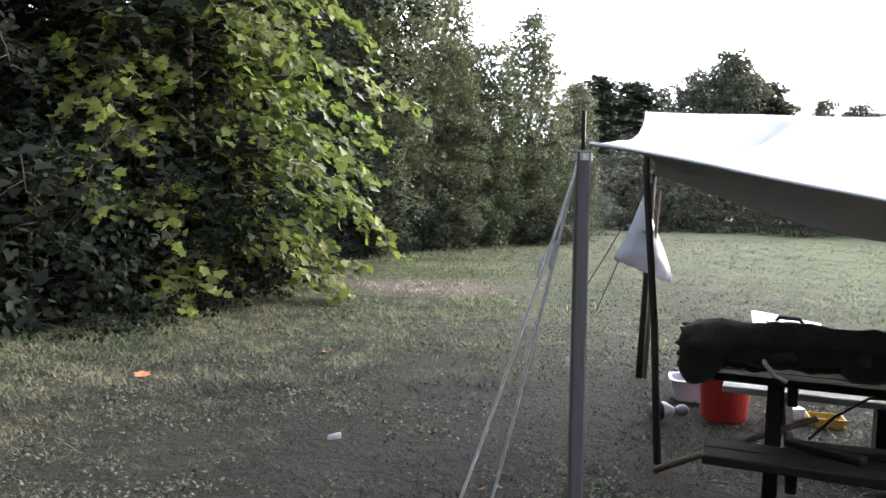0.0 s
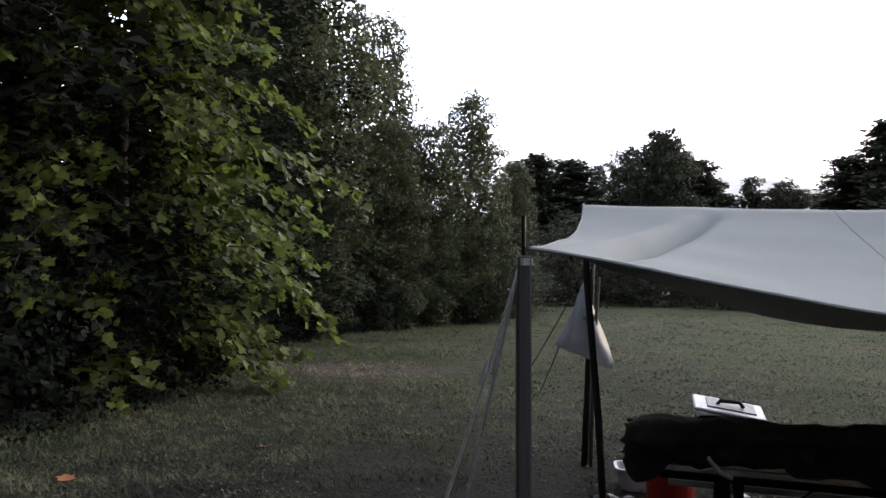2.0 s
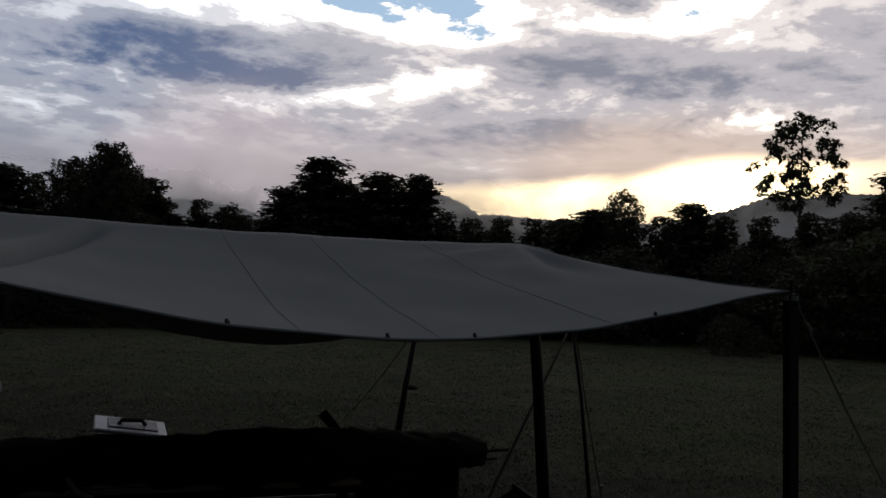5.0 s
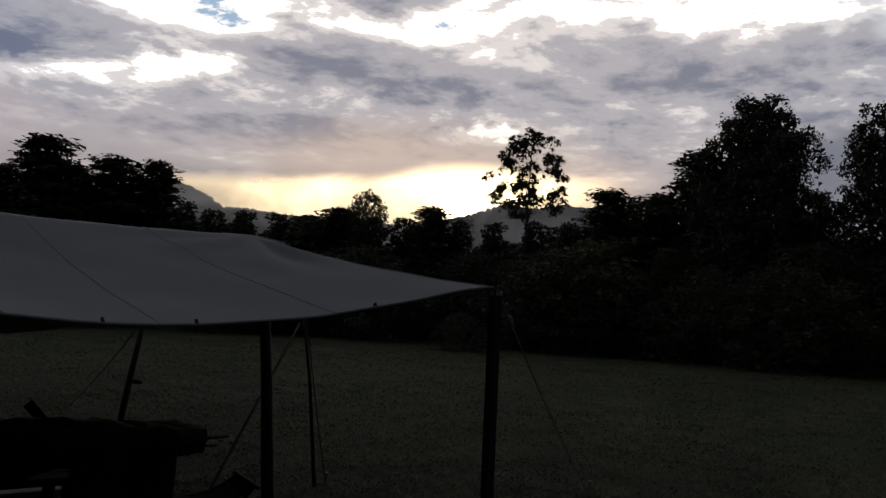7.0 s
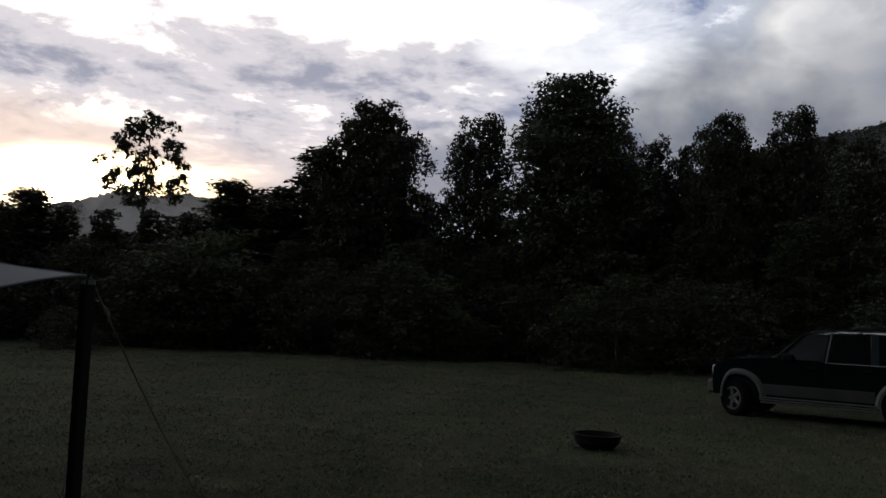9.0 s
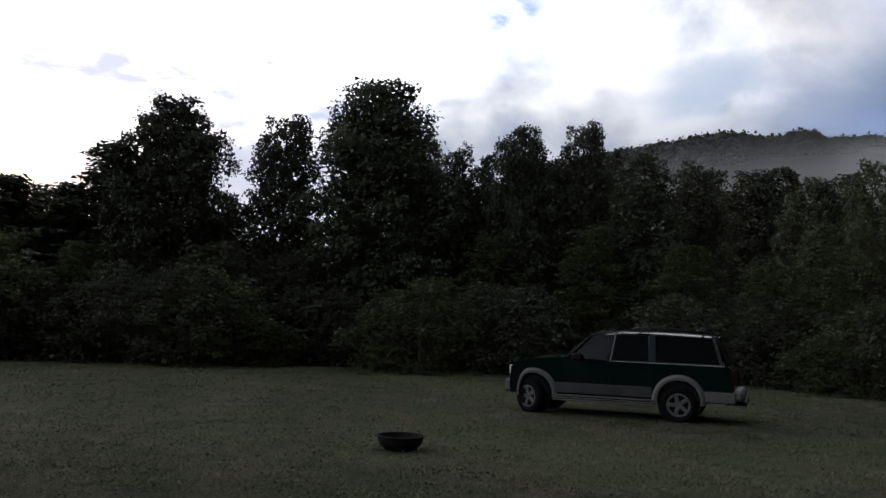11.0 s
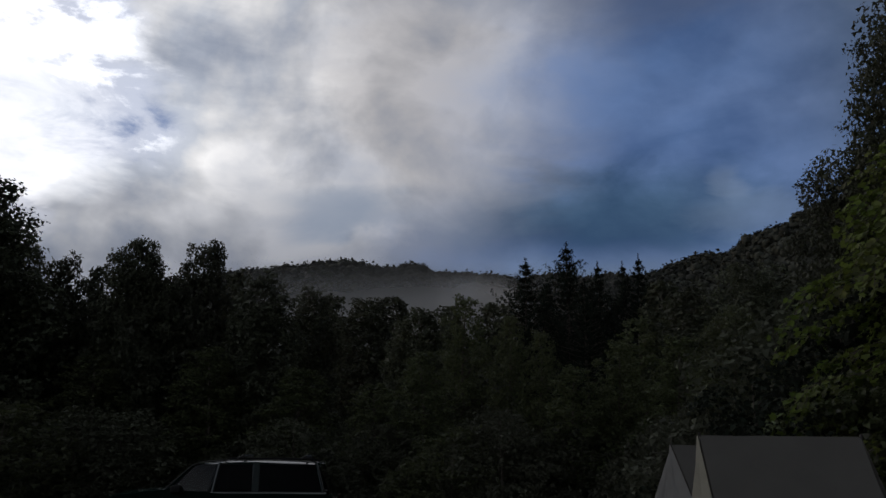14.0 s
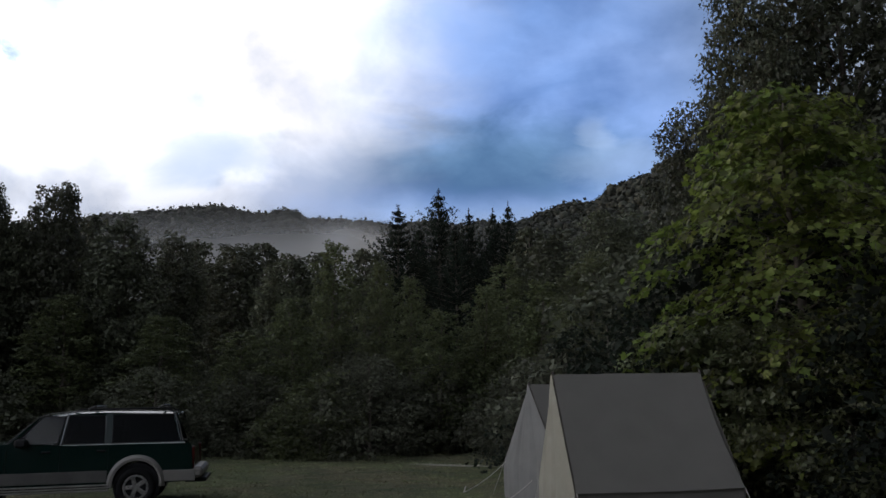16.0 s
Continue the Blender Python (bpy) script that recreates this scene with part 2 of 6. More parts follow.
# ---- materials ----
def material(name, color, rough=0.8, metal=0.0, other=None, scale=8.0, bump=0.15, fine=60.0, amount=0.5, spec=0.3, thin=0.0, stretch=(1, 1, 1), isle=0.0, thing=0.0):
    """A surface: two colours mixed by noise at two scales, with bump; thin: how much light passes; isle, thing: change from piece to piece."""
    m = bpy.data.materials.new(name)
    m.use_nodes = True
    t = m.node_tree
    t.nodes.clear()
    out = node(t, "ShaderNodeOutputMaterial")
    place = node(t, "ShaderNodeTexCoord").outputs["Object"]
    place = node(t, "ShaderNodeMapping", [("Vector", place)], i_Scale=stretch).outputs[0]
    wide = node(t, "ShaderNodeTexNoise", [("Vector", place)], i_Scale=scale, i_Detail=4.0, i_Roughness=0.6).outputs[0]
    grain = node(t, "ShaderNodeTexNoise", [("Vector", place)], i_Scale=fine, i_Detail=3.0, i_Roughness=0.6).outputs[0]
    other = other or tuple(c * 0.6 for c in color)
    col = mixed(t, step(t, wide, 0.5 - amount / 2, 0.5 + amount / 2), color, other)
    col = mixed(t, maths(t, "MULTIPLY", grain, 0.45), col, tuple(c * 0.45 for c in color))
    if isle:
        rnd = node(t, "ShaderNodeNewGeometry").outputs["Random Per Island"]
        hsv = node(t, "ShaderNodeHueSaturation", [("Color", col), ("Value", step(t, rnd, 0.0, 1.0, 1 - isle, 1 + isle)), ("Hue", maths(t, "ADD", maths(t, "MULTIPLY", rnd, 0.03), 0.485))])
        col = hsv.outputs[0]
    if thing:
        rnd = node(t, "ShaderNodeObjectInfo").outputs["Random"]
        hsv = node(t, "ShaderNodeHueSaturation", [("Color", col), ("Value", step(t, rnd, 0.0, 1.0, 1 - thing, 1 + thing)), ("Hue", maths(t, "ADD", maths(t, "MULTIPLY", rnd, 0.03), 0.485))])
        col = hsv.outputs[0]
    b = node(t, "ShaderNodeBsdfPrincipled", [("Base Color", col)], i_Metallic=metal)
    t.links.new(step(t, grain, 0.2, 0.8, max(rough - 0.12, 0.02), min(rough + 0.12, 1.0)), b.inputs["Roughness"])
    b.inputs["Specular IOR Level"].default_value = spec
    if bump:
        relief = maths(t, "ADD", maths(t, "MULTIPLY", wide, 0.6), maths(t, "MULTIPLY", grain, 0.4))
        n = node(t, "ShaderNodeBump", [("Height", relief)], i_Strength=bump, i_Distance=0.02)
        t.links.new(n.outputs[0], b.inputs["Normal"])
    shader = b.outputs[0]
    if thin:
        tr = node(t, "ShaderNodeBsdfTranslucent", [("Color", mixed(t, 0.5, col, tuple(min(1, c * 2.0) for c in color)))])
        shader = node(t, "ShaderNodeMixShader", [(1, shader), (2, tr.outputs[0])], i_Fac=thin).outputs[0]
    t.links.new(shader, out.inputs["Surface"])
    return m


M = {
    "leaf_near": material("sycamore_leaf", (0.074, 0.108, 0.024), 0.5, other=(0.122, 0.120, 0.026), scale=0.7, bump=0.1, thin=0.46, isle=0.6, spec=0.22),
    "leaf_glade": material("maple_leaf", (0.062, 0.072, 0.034), 0.5, other=(0.084, 0.090, 0.036), scale=0.4, bump=0.1, thin=0.35, isle=0.5, thing=0.25, spec=0.35),
    # leaf colour set far below real foliage to stand for the woods' shade
    "leaf_shade": material("shade_toned_leaf", (0.012, 0.0155, 0.010), 0.8, other=(0.007, 0.0095, 0.0065), scale=0.6, bump=0.1, thin=0.2, isle=0.4, thing=0.35, spec=0.1),
    "leaf_brush": material("brush_leaf", (0.058, 0.062, 0.041), 0.7, other=(0.049, 0.049, 0.035), scale=0.5, bump=0.1, thin=0.25, isle=0.35, thing=0.35, spec=0.12),
    "leaf_mid": material("woodland_leaf", (0.050, 0.056, 0.031), 0.6, other=(0.037, 0.041, 0.025), scale=0.3, bump=0.1, thin=0.22, isle=0.5, thing=0.35, spec=0.3),
    "leaf_bright": material("young_leaf", (0.064, 0.074, 0.030), 0.6, other=(0.046, 0.054, 0.024), scale=0.4, bump=0.1, thin=0.35, isle=0.5, thing=0.4, spec=0.3),
    "needle": material("pine_needle", (0.011, 0.016, 0.010), 0.8, scale=0.5, bump=0.1, thin=0.1, isle=0.3, spec=0.08),
    "bark": material("bark", (0.10, 0.085, 0.07), 0.9, scale=5, bump=0.6, fine=40, stretch=(1, 1, 0.25)),
    "timber": material("weathered_timber", (0.074, 0.068, 0.066), 0.85, other=(0.036, 0.033, 0.03), scale=6, fine=70, bump=0.35, stretch=(1, 1, 0.08)),
    "pole": material("dark_pole_wood", (0.028, 0.024, 0.021), 0.8, scale=6, bump=0.3, stretch=(1, 1, 0.1)),
    "paint_board": material("worn_white_board", (0.36, 0.345, 0.33), 0.7, other=(0.2, 0.18, 0.16), scale=7, bump=0.3, stretch=(0.15, 1, 1), amount=0.35),
    # weathered wood, its colour lowered further for the shade under the fly
    "board": material("shaded_table_board", (0.014, 0.0115, 0.0095), 0.85, other=(0.008, 0.0068, 0.006), scale=6, bump=0.35, spec=0.08, stretch=(0.12, 1, 1)),
    "canvas_fly": material("canvas_fly", (0.275, 0.288, 0.295), 0.9, other=(0.235, 0.246, 0.252), scale=1.4, fine=240, bump=0.08, amount=0.7, spec=0.1, thin=0.0),
    "canvas_tent": material("canvas_tent", (0.155, 0.147, 0.132), 0.9, other=(0.13, 0.123, 0.11), scale=1.6, fine=220, bump=0.1, amount=0.7, spec=0.1, thin=0.12),
    # paler than the tent's canvas, with the light on the gable put into colour
    "canvas_lit": material("lit_gable_canvas", (0.30, 0.29, 0.24), 0.9, other=(0.23, 0.22, 0.18), scale=2.2, fine=200, bump=0.12, spec=0.1, thin=0.2),
    "canvas_grey": material("grey_canvas_gable", (0.20, 0.20, 0.19), 0.9, other=(0.15, 0.15, 0.142), scale=2.2, fine=200, bump=0.12, spec=0.1, thin=0.15),
    "canvas_dark": material("dark_canvas", (0.042, 0.042, 0.034), 0.95, other=(0.024, 0.024, 0.020), scale=7, fine=120, bump=0.7, spec=0.15),
    "rope": material("hemp_rope", (0.44, 0.42, 0.39), 0.9, scale=40, fine=200, bump=0.5),
    "rope_dark": material("dark_rope", (0.10, 0.09, 0.075), 0.9, scale=40, fine=200, bump=0.5),
    "iron": material("black_iron", (0.015, 0.02, 0.02), 0.6, 0.6, scale=20, bump=0.2),
    "bag": material("plastic_bag", (0.38, 0.39, 0.43), 0.4, other=(0.3, 0.315, 0.35), scale=9, bump=0.25, spec=0.4, thin=0.45),
    "bag_green": material("green_wrapper", (0.12, 0.42, 0.34), 0.5, scale=12),
    "red": material("red_plastic", (0.32, 0.022, 0.014), 0.45, other=(0.24, 0.016, 0.011), scale=6, bump=0.05, amount=0.8),
    "white_plastic": material("white_plastic", (0.5, 0.5, 0.53), 0.4, other=(0.4, 0.4, 0.43), scale=6, bump=0.05),
    "dirty_plastic": material("dirty_plastic", (0.20, 0.19, 0.20), 0.5, other=(0.12, 0.11, 0.11), scale=10, bump=0.05),
    "yellow": material("yellow_plastic", (0.5, 0.3, 0.04), 0.45, other=(0.4, 0.24, 0.04), scale=6, bump=0.05),
    "black_plastic": material("black_plastic", (0.012, 0.0115, 0.0115), 0.6, scale=12, bump=0.1, spec=0.12),
    "stick": material("peeled_stick", (0.15, 0.12, 0.09), 0.85, scale=9, bump=0.4, stretch=(1, 1, 0.2)),
    "rust": material("rusted_steel", (0.010, 0.009, 0.008), 0.9, 0.0, other=(0.016, 0.011, 0.009), scale=7, bump=0.4),
    "car_green": material("green_car_paint", (0.0016, 0.0105, 0.0092), 0.16, 0.0, other=(0.0013, 0.0088, 0.0078), scale=0.6, bump=0.0, fine=1.5, spec=0.35),
    "car_silver": material("silver_cladding", (0.16, 0.15, 0.138), 0.42, 0.2, other=(0.13, 0.122, 0.112), scale=2, bump=0.0, fine=4, spec=0.35),
    "chrome": material("bright_trim", (0.48, 0.48, 0.47), 0.35, 0.5, other=(0.40, 0.40, 0.39), scale=4, bump=0.0, fine=8),
    "clad_dark": material("grey_cladding", (0.06, 0.057, 0.053), 0.5, 0.0, scale=2, bump=0.0, fine=4, spec=0.3),
    "tyre": material("tyre_rubber", (0.010, 0.010, 0.010), 0.9, scale=14, bump=0.3, spec=0.08),
    "alloy": material("alloy_rim", (0.36, 0.35, 0.34), 0.32, 0.8, scale=10, bump=0.02),
    "lamp_clear": material("headlamp_lens", (0.62, 0.62, 0.6), 0.15, 0.2, scale=20, bump=0.1, spec=0.6),
    "lamp_red": material("tail_lens", (0.07, 0.006, 0.006), 0.2, scale=20, bump=0.05, spec=0.6),
    "car_dark": material("car_trim", (0.007, 0.007, 0.008), 0.6, scale=20, bump=0.1, spec=0.15),
    "dry_leaf": material("fallen_leaf", (0.42, 0.17, 0.07), 0.8, other=(0.3, 0.11, 0.05), scale=20, bump=0.2),
    "paper": material("litter", (0.5, 0.5, 0.5), 0.7, scale=20, bump=0.2),
    "hill": material("hill_woods", (0.029, 0.031, 0.021), 0.9, other=(0.020, 0.023, 0.017), scale=0.02, fine=0.5, bump=0.0, isle=0.3),
    "peg": material("peg_wood", (0.45, 0.42, 0.38), 0.8, scale=20),
}


def tinted_glass(name, colour, ior, gloss):
    m = bpy.data.materials.new(name)
    m.use_nodes = True
    b = m.node_tree.nodes["Principled BSDF"]
    b.inputs["Base Color"].default_value = (*colour, 1)
    b.inputs["Roughness"].default_value = 0.03
    b.inputs["Transmission Weight"].default_value = 0.9
    b.inputs["IOR"].default_value = ior
    b.inputs["Specular IOR Level"].default_value = gloss
    return m


M["glass"] = tinted_glass("tinted_glass", (0.022, 0.025, 0.025), 1.1, 0.2)
M["glass_front"] = tinted_glass("clear_glass", (0.10, 0.11, 0.11), 1.2, 0.5)


def meadow_colour(t, place):
    """The meadow's colours: green and straw patches, a trodden camp, a bare track."""
    a = node(t, "ShaderNodeTexNoise", [("Vector", place)], i_Scale=0.22, i_Detail=5.0, i_Roughness=0.65).outputs[0]
    b = node(t, "ShaderNodeTexNoise", [("Vector", place)], i_Scale=1.3, i_Detail=5.0, i_Roughness=0.6).outputs[0]
    d = node(t, "ShaderNodeTexNoise", [("Vector", place)], i_Scale=0.55, i_Detail=6.0, i_Roughness=0.7).outputs[0]
    e = node(t, "ShaderNodeTexNoise", [("Vector", place)], i_Scale=0.13, i_Detail=4.0, i_Roughness=0.6).outputs[0]
    col = mixed(t, step(t, b, 0.40, 0.60), (0.043, 0.051, 0.027), (0.076, 0.074, 0.046))
    col = mixed(t, step(t, a, 0.44, 0.60), col, (0.062, 0.073, 0.034))
    col = mixed(t, step(t, d, 0.50, 0.66, 0.0, 0.85), col, (0.104, 0.097, 0.060))
    col = mixed(t, step(t, e, 0.52, 0.62, 0.0, 0.6), col, (0.083, 0.096, 0.046))
    # mown strips and dry streaks that run across the meadow
    strips = node(t, "ShaderNodeMapping", [("Vector", place)], i_Rotation=(0.0, 0.0, 0.35), i_Scale=(0.10, 0.75, 1.0)).outputs[0]
    f = node(t, "ShaderNodeTexNoise", [("Vector", strips)], i_Scale=1.0, i_Detail=6.0, i_Roughness=0.68).outputs[0]
    col = mixed(t, step(t, f, 0.50, 0.64, 0.0, 0.7), col, (0.088, 0.080, 0.047))
    col = mixed(t, step(t, f, 0.34, 0.46, 0.6, 0.0), col, (0.040, 0.054, 0.024))
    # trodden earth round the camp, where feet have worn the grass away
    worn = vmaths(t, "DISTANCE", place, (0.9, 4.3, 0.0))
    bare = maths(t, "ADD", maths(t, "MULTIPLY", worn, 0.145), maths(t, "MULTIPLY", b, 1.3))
    # the earth tone is lowered further to carry the shading round the table
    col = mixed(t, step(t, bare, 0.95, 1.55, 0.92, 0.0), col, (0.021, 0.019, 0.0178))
    # bare tan earth where a track leaves the meadow
    soil = vmaths(t, "DISTANCE", node(t, "ShaderNodeMapping", [("Vector", place)], i_Scale=(0.55, 1.1, 1.0)).outputs[0], (-0.55, 14.6, 0.0))
    col = mixed(t, step(t, maths(t, "ADD", soil, maths(t, "MULTIPLY", b, 1.6)), 1.1, 2.1, 0.9, 0.0), col, (0.17, 0.135, 0.112))
    # a pale strip of flattened straw near the tents
    off = vmaths(t, "SUBTRACT", place, (18.3, -16.0, 0.0))
    off = node(t, "ShaderNodeMapping", [("Vector", off)], i_Rotation=(0.0, 0.0, -0.29)).outputs[0]
    off = node(t, "ShaderNodeMapping", [("Vector", off)], i_Scale=(0.5, 2.6, 1.0)).outputs[0]
    strip = maths(t, "ADD", vmaths(t, "DISTANCE", off, (0.0, 0.0, 0.0)), maths(t, "MULTIPLY", b, 1.2))
    col = mixed(t, step(t, strip, 0.9, 1.6, 0.85, 0.0), col, (0.24, 0.225, 0.20))
    return col


def ground_material():
    m = bpy.data.materials.new("meadow_ground")
    m.use_nodes = True
    t = m.node_tree
    t.nodes.clear()
    place = node(t, "ShaderNodeTexCoord").outputs["Object"]
    col = meadow_colour(t, place)
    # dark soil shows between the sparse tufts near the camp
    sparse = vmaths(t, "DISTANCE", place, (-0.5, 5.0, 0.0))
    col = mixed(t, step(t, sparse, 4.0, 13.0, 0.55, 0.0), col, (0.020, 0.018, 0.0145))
    tuft = node(t, "ShaderNodeTexNoise", [("Vector", place)], i_Scale=6.5, i_Detail=6.0, i_Roughness=0.72, i_Distortion=0.4).outputs[0]
    c = node(t, "ShaderNodeTexNoise", [("Vector", place)], i_Scale=22.0, i_Detail=4.0, i_Roughness=0.7).outputs[0]
    # and thick turf closes over it farther out
    turf = step(t, sparse, 5.0, 16.0, 1.0, 0.25)
    col = mixed(t, maths(t, "MULTIPLY", step(t, tuft, 0.36, 0.54, 0.75, 0.0), turf), col, (0.016, 0.0145, 0.011))
    col = mixed(t, maths(t, "MULTIPLY", step(t, c, 0.35, 0.70, 0.6, 0.0), turf), col, (0.013, 0.0125, 0.009))
    bsdf = node(t, "ShaderNodeBsdfPrincipled", [("Base Color", col)], i_Roughness=0.95)
    bsdf.inputs["Specular IOR Level"].default_value = 0.1
    h = maths(t, "ADD", maths(t, "MULTIPLY", tuft, 1.4), maths(t, "MULTIPLY", c, 0.6))
    bump = node(t, "ShaderNodeBump", [("Height", h)], i_Strength=0.8, i_Distance=0.06)
    t.links.new(bump.outputs[0], bsdf.inputs["Normal"])
    node(t, "ShaderNodeOutputMaterial", [("Surface", bsdf.outputs[0])])
    return m


def grass_material():
    m = bpy.data.materials.new("grass_blade")
    m.use_nodes = True
    t = m.node_tree
    t.nodes.clear()
    col = meadow_colour(t, node(t, "ShaderNodeTexCoord").outputs["Object"])
    rnd = node(t, "ShaderNodeNewGeometry").outputs["Random Per Island"]
    col = node(t, "ShaderNodeHueSaturation", [("Color", col), ("Value", ramp(t, rnd, 0.0, 1.0, 1.5, 2.4)), ("Hue", ramp(t, rnd, 0.0, 1.0, 0.48, 0.52))]).outputs[0]
    b = node(t, "ShaderNodeBsdfPrincipled", [("Base Color", col)], i_Roughness=0.8)
    b.inputs["Specular IOR Level"].default_value = 0.1
    back = node(t, "ShaderNodeBsdfTranslucent", [("Color", col)])
    mix = node(t, "ShaderNodeMixShader", [(1, b.outputs[0]), (2, back.outputs[0])], i_Fac=0.12)
    node(t, "ShaderNodeOutputMaterial", [("Surface", mix.outputs[0])])
    return m


M["grass"] = grass_material()
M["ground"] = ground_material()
M["weed"] = material("weed_leaf", (0.066, 0.080, 0.050), 0.7, other=(0.086, 0.092, 0.056), scale=0.9, fine=3.0, bump=0.0, thin=0.15, isle=0.5)


# ---- building tools ----
def finish(bm, name, mat, smooth=False):
    me = bpy.data.meshes.new(name)
    bm.normal_update()
    bm.to_mesh(me)
    bm.free()
    for mm in mat if isinstance(mat, (list, tuple)) else [mat]:
        me.materials.append(mm)
    if smooth:
        me.shade_smooth()
    return me


def thing(name, at, label, category, group="", kind=""):
    ob = new(name)
    ob.matrix_world = at if isinstance(at, Matrix) else Matrix.Translation(at)
    return tagged(ob, label, category, group, kind)


def part(name, bm, mat, parent, label="", smooth=False):
    ob = new(name, finish(bm, name, mat, smooth) if isinstance(bm, bmesh.types.BMesh) else bm)
    ob.parent = parent
    return tagged(ob, label)


def mesh_arrays(name, verts, faces, mat, smooth=False):
    """A mesh from arrays of corners and of triangles or quads."""
    me = bpy.data.meshes.new(name)
    verts, faces = np.asarray(verts, np.float32), np.asarray(faces, np.int32)
    k = faces.shape[1]
    me.vertices.add(len(verts))
    me.vertices.foreach_set("co", verts.ravel())
    me.loops.add(faces.size)
    me.loops.foreach_set("vertex_index", faces.ravel())
    me.polygons.add(len(faces))
    me.polygons.foreach_set("loop_start", np.arange(0, faces.size, k, dtype=np.int32))
    me.polygons.foreach_set("loop_total", np.full(len(faces), k, np.int32))
    me.materials.append(mat)
    me.update(calc_edges=True)
    if smooth:
        me.shade_smooth()
    return me


def box(bm, size, at=(0, 0, 0), turn=None, bevel=0.006):
    r = bmesh.ops.create_cube(bm, size=1.0, matrix=Matrix.Translation(at) @ (turn or Matrix()) @ Matrix.Diagonal((*size, 1)))
    if bevel:
        edges = list({e for v in r["verts"] for e in v.link_edges})
        bmesh.ops.bevel(bm, geom=edges, offset=bevel, segments=1, affect="EDGES")
    return bm


def tube(bm, points, radii, sides=8, cap=True):
    """A round bar along points."""
    points = [Vector(p) for p in points]
    if isinstance(radii, (int, float)):
        radii = [radii] * len(points)
    radii, rings = [float(r) for r in radii], []
    for k, p in enumerate(points):
        way = (points[min(k + 1, len(points) - 1)] - points[max(k - 1, 0)]).normalized()
        side = way.orthogonal().normalized() if k == 0 else (side - way * side.dot(way)).normalized()
        other = way.cross(side)
        rings.append([bm.verts.new(p + radii[k] * (math.cos(a) * side + math.sin(a) * other)) for a in [2 * math.pi * j / sides for j in range(sides)]])
    for r, s in zip(rings, rings[1:]):
        for j in range(sides):
            bm.faces.new((r[j], r[(j + 1) % sides], s[(j + 1) % sides], s[j]))
    if cap:
        bm.faces.new(rings[0][::-1])
        bm.faces.new(rings[-1])
    return bm


def lathe(bm, profile, sides=24, squash=1.0):
    """A turned shape from (radius, height) pairs."""
    rings = []
    for r, h in profile:
        rings.append([bm.verts.new((max(r, 1e-4) * math.cos(a), squash * max(r, 1e-4) * math.sin(a), h)) for a in [2 * math.pi * j / sides for j in range(sides)]])
    for r, s in zip(rings, rings[1:]):
        for j in range(sides):
            bm.faces.new((r[j], r[(j + 1) % sides], s[(j + 1) % sides], s[j]))
    bm.faces.new(rings[0][::-1])
    bm.faces.new(rings[-1])
    return bm


def sag(a, b, drop, n=10):
    a, b = Vector(a), Vector(b)
    return [a.lerp(b, k / n) - Vector((0, 0, drop * 4 * (k / n) * (1 - k / n))) for k in range(n + 1)]


def sheet(bm, grid, thick=0.0):
    """A cloth from a grid of points, with both sides when thick is given."""
    rows = [[bm.verts.new(p) for p in row] for row in grid]
    for r, s in zip(rows, rows[1:]):
        for j in range(len(r) - 1):
            bm.faces.new((r[j], r[j + 1], s[j + 1], s[j]))
    if thick:
        bmesh.ops.solidify(bm, geom=list(bm.faces), thickness=thick)
    return bm


def bmesh_of():
    return bmesh.new()


# ---- leaves ----
DIAMOND = np.array([(0, 0, 0), (0.36, 0.45, 0.06), (0, 1.0, -0.03), (-0.36, 0.45, 0.06)], float)
DIAMOND_F = np.array([(0, 1, 2), (0, 2, 3)])
LOBED = np.array([(0, 0, 0), (0.24, -0.04, 0.02), (0.52, 0.16, 0.09), (0.40, 0.36, 0.05), (0.60, 0.66, 0.12), (0.30, 0.68, 0.02), (0, 1.0, -0.08),
                  (-0.30, 0.68, 0.02), (-0.60, 0.66, 0.12), (-0.40, 0.36, 0.05), (-0.52, 0.16, 0.09), (-0.24, -0.04, 0.02), (0, 0.42, -0.03)], float)
CHIP = np.array([(-0.40, 0.12, 0.05), (0.42, 0.28, 0.02), (0.02, 1.0, -0.04)], float)
CHIP_F = np.array([(0, 1, 2)])
LOBED_F = np.array([(12, k, (k + 1) % 12) for k in range(12)])


def set_leaves(centres, ways, normals, sizes, shape):
    """Corners and triangles of one leaf at each centre, pointing along its way and facing its normal."""
    base, faces = {"lobed": (LOBED, LOBED_F), "chip": (CHIP, CHIP_F)}.get(shape, (DIAMOND, DIAMOND_F))
    normals = normals / (np.linalg.norm(normals, axis=1)[:, None] + 1e-9)
    ways = ways - (ways * normals).sum(1)[:, None] * normals
    ways = ways / (np.linalg.norm(ways, axis=1)[:, None] + 1e-9)
    side = np.cross(ways, normals)
    v = centres[:, None] + sizes[:, None, None] * (base[None, :, :1] * side[:, None] + base[None, :, 1:2] * ways[:, None] + base[None, :, 2:] * normals[:, None])
    f = faces[None] + (np.arange(len(centres)) * len(base))[:, None, None]
    return v.reshape(-1, 3), f.reshape(-1, 3)


def leaves(centres, sizes, rng, shape="diamond", droop=0.3, outward=None):
    """One loosely turned leaf at each centre."""
    n = len(centres)
    normal = rng.normal(size=(n, 3)) * 0.75 + (0, 0, 0.8)
    way = rng.normal(size=(n, 3)) + (0, 0, -droop * 2)
    if outward is not None:
        normal, way = normal + outward * 0.7, way + outward * 0.6
    return set_leaves(centres, way, normal, sizes, shape)


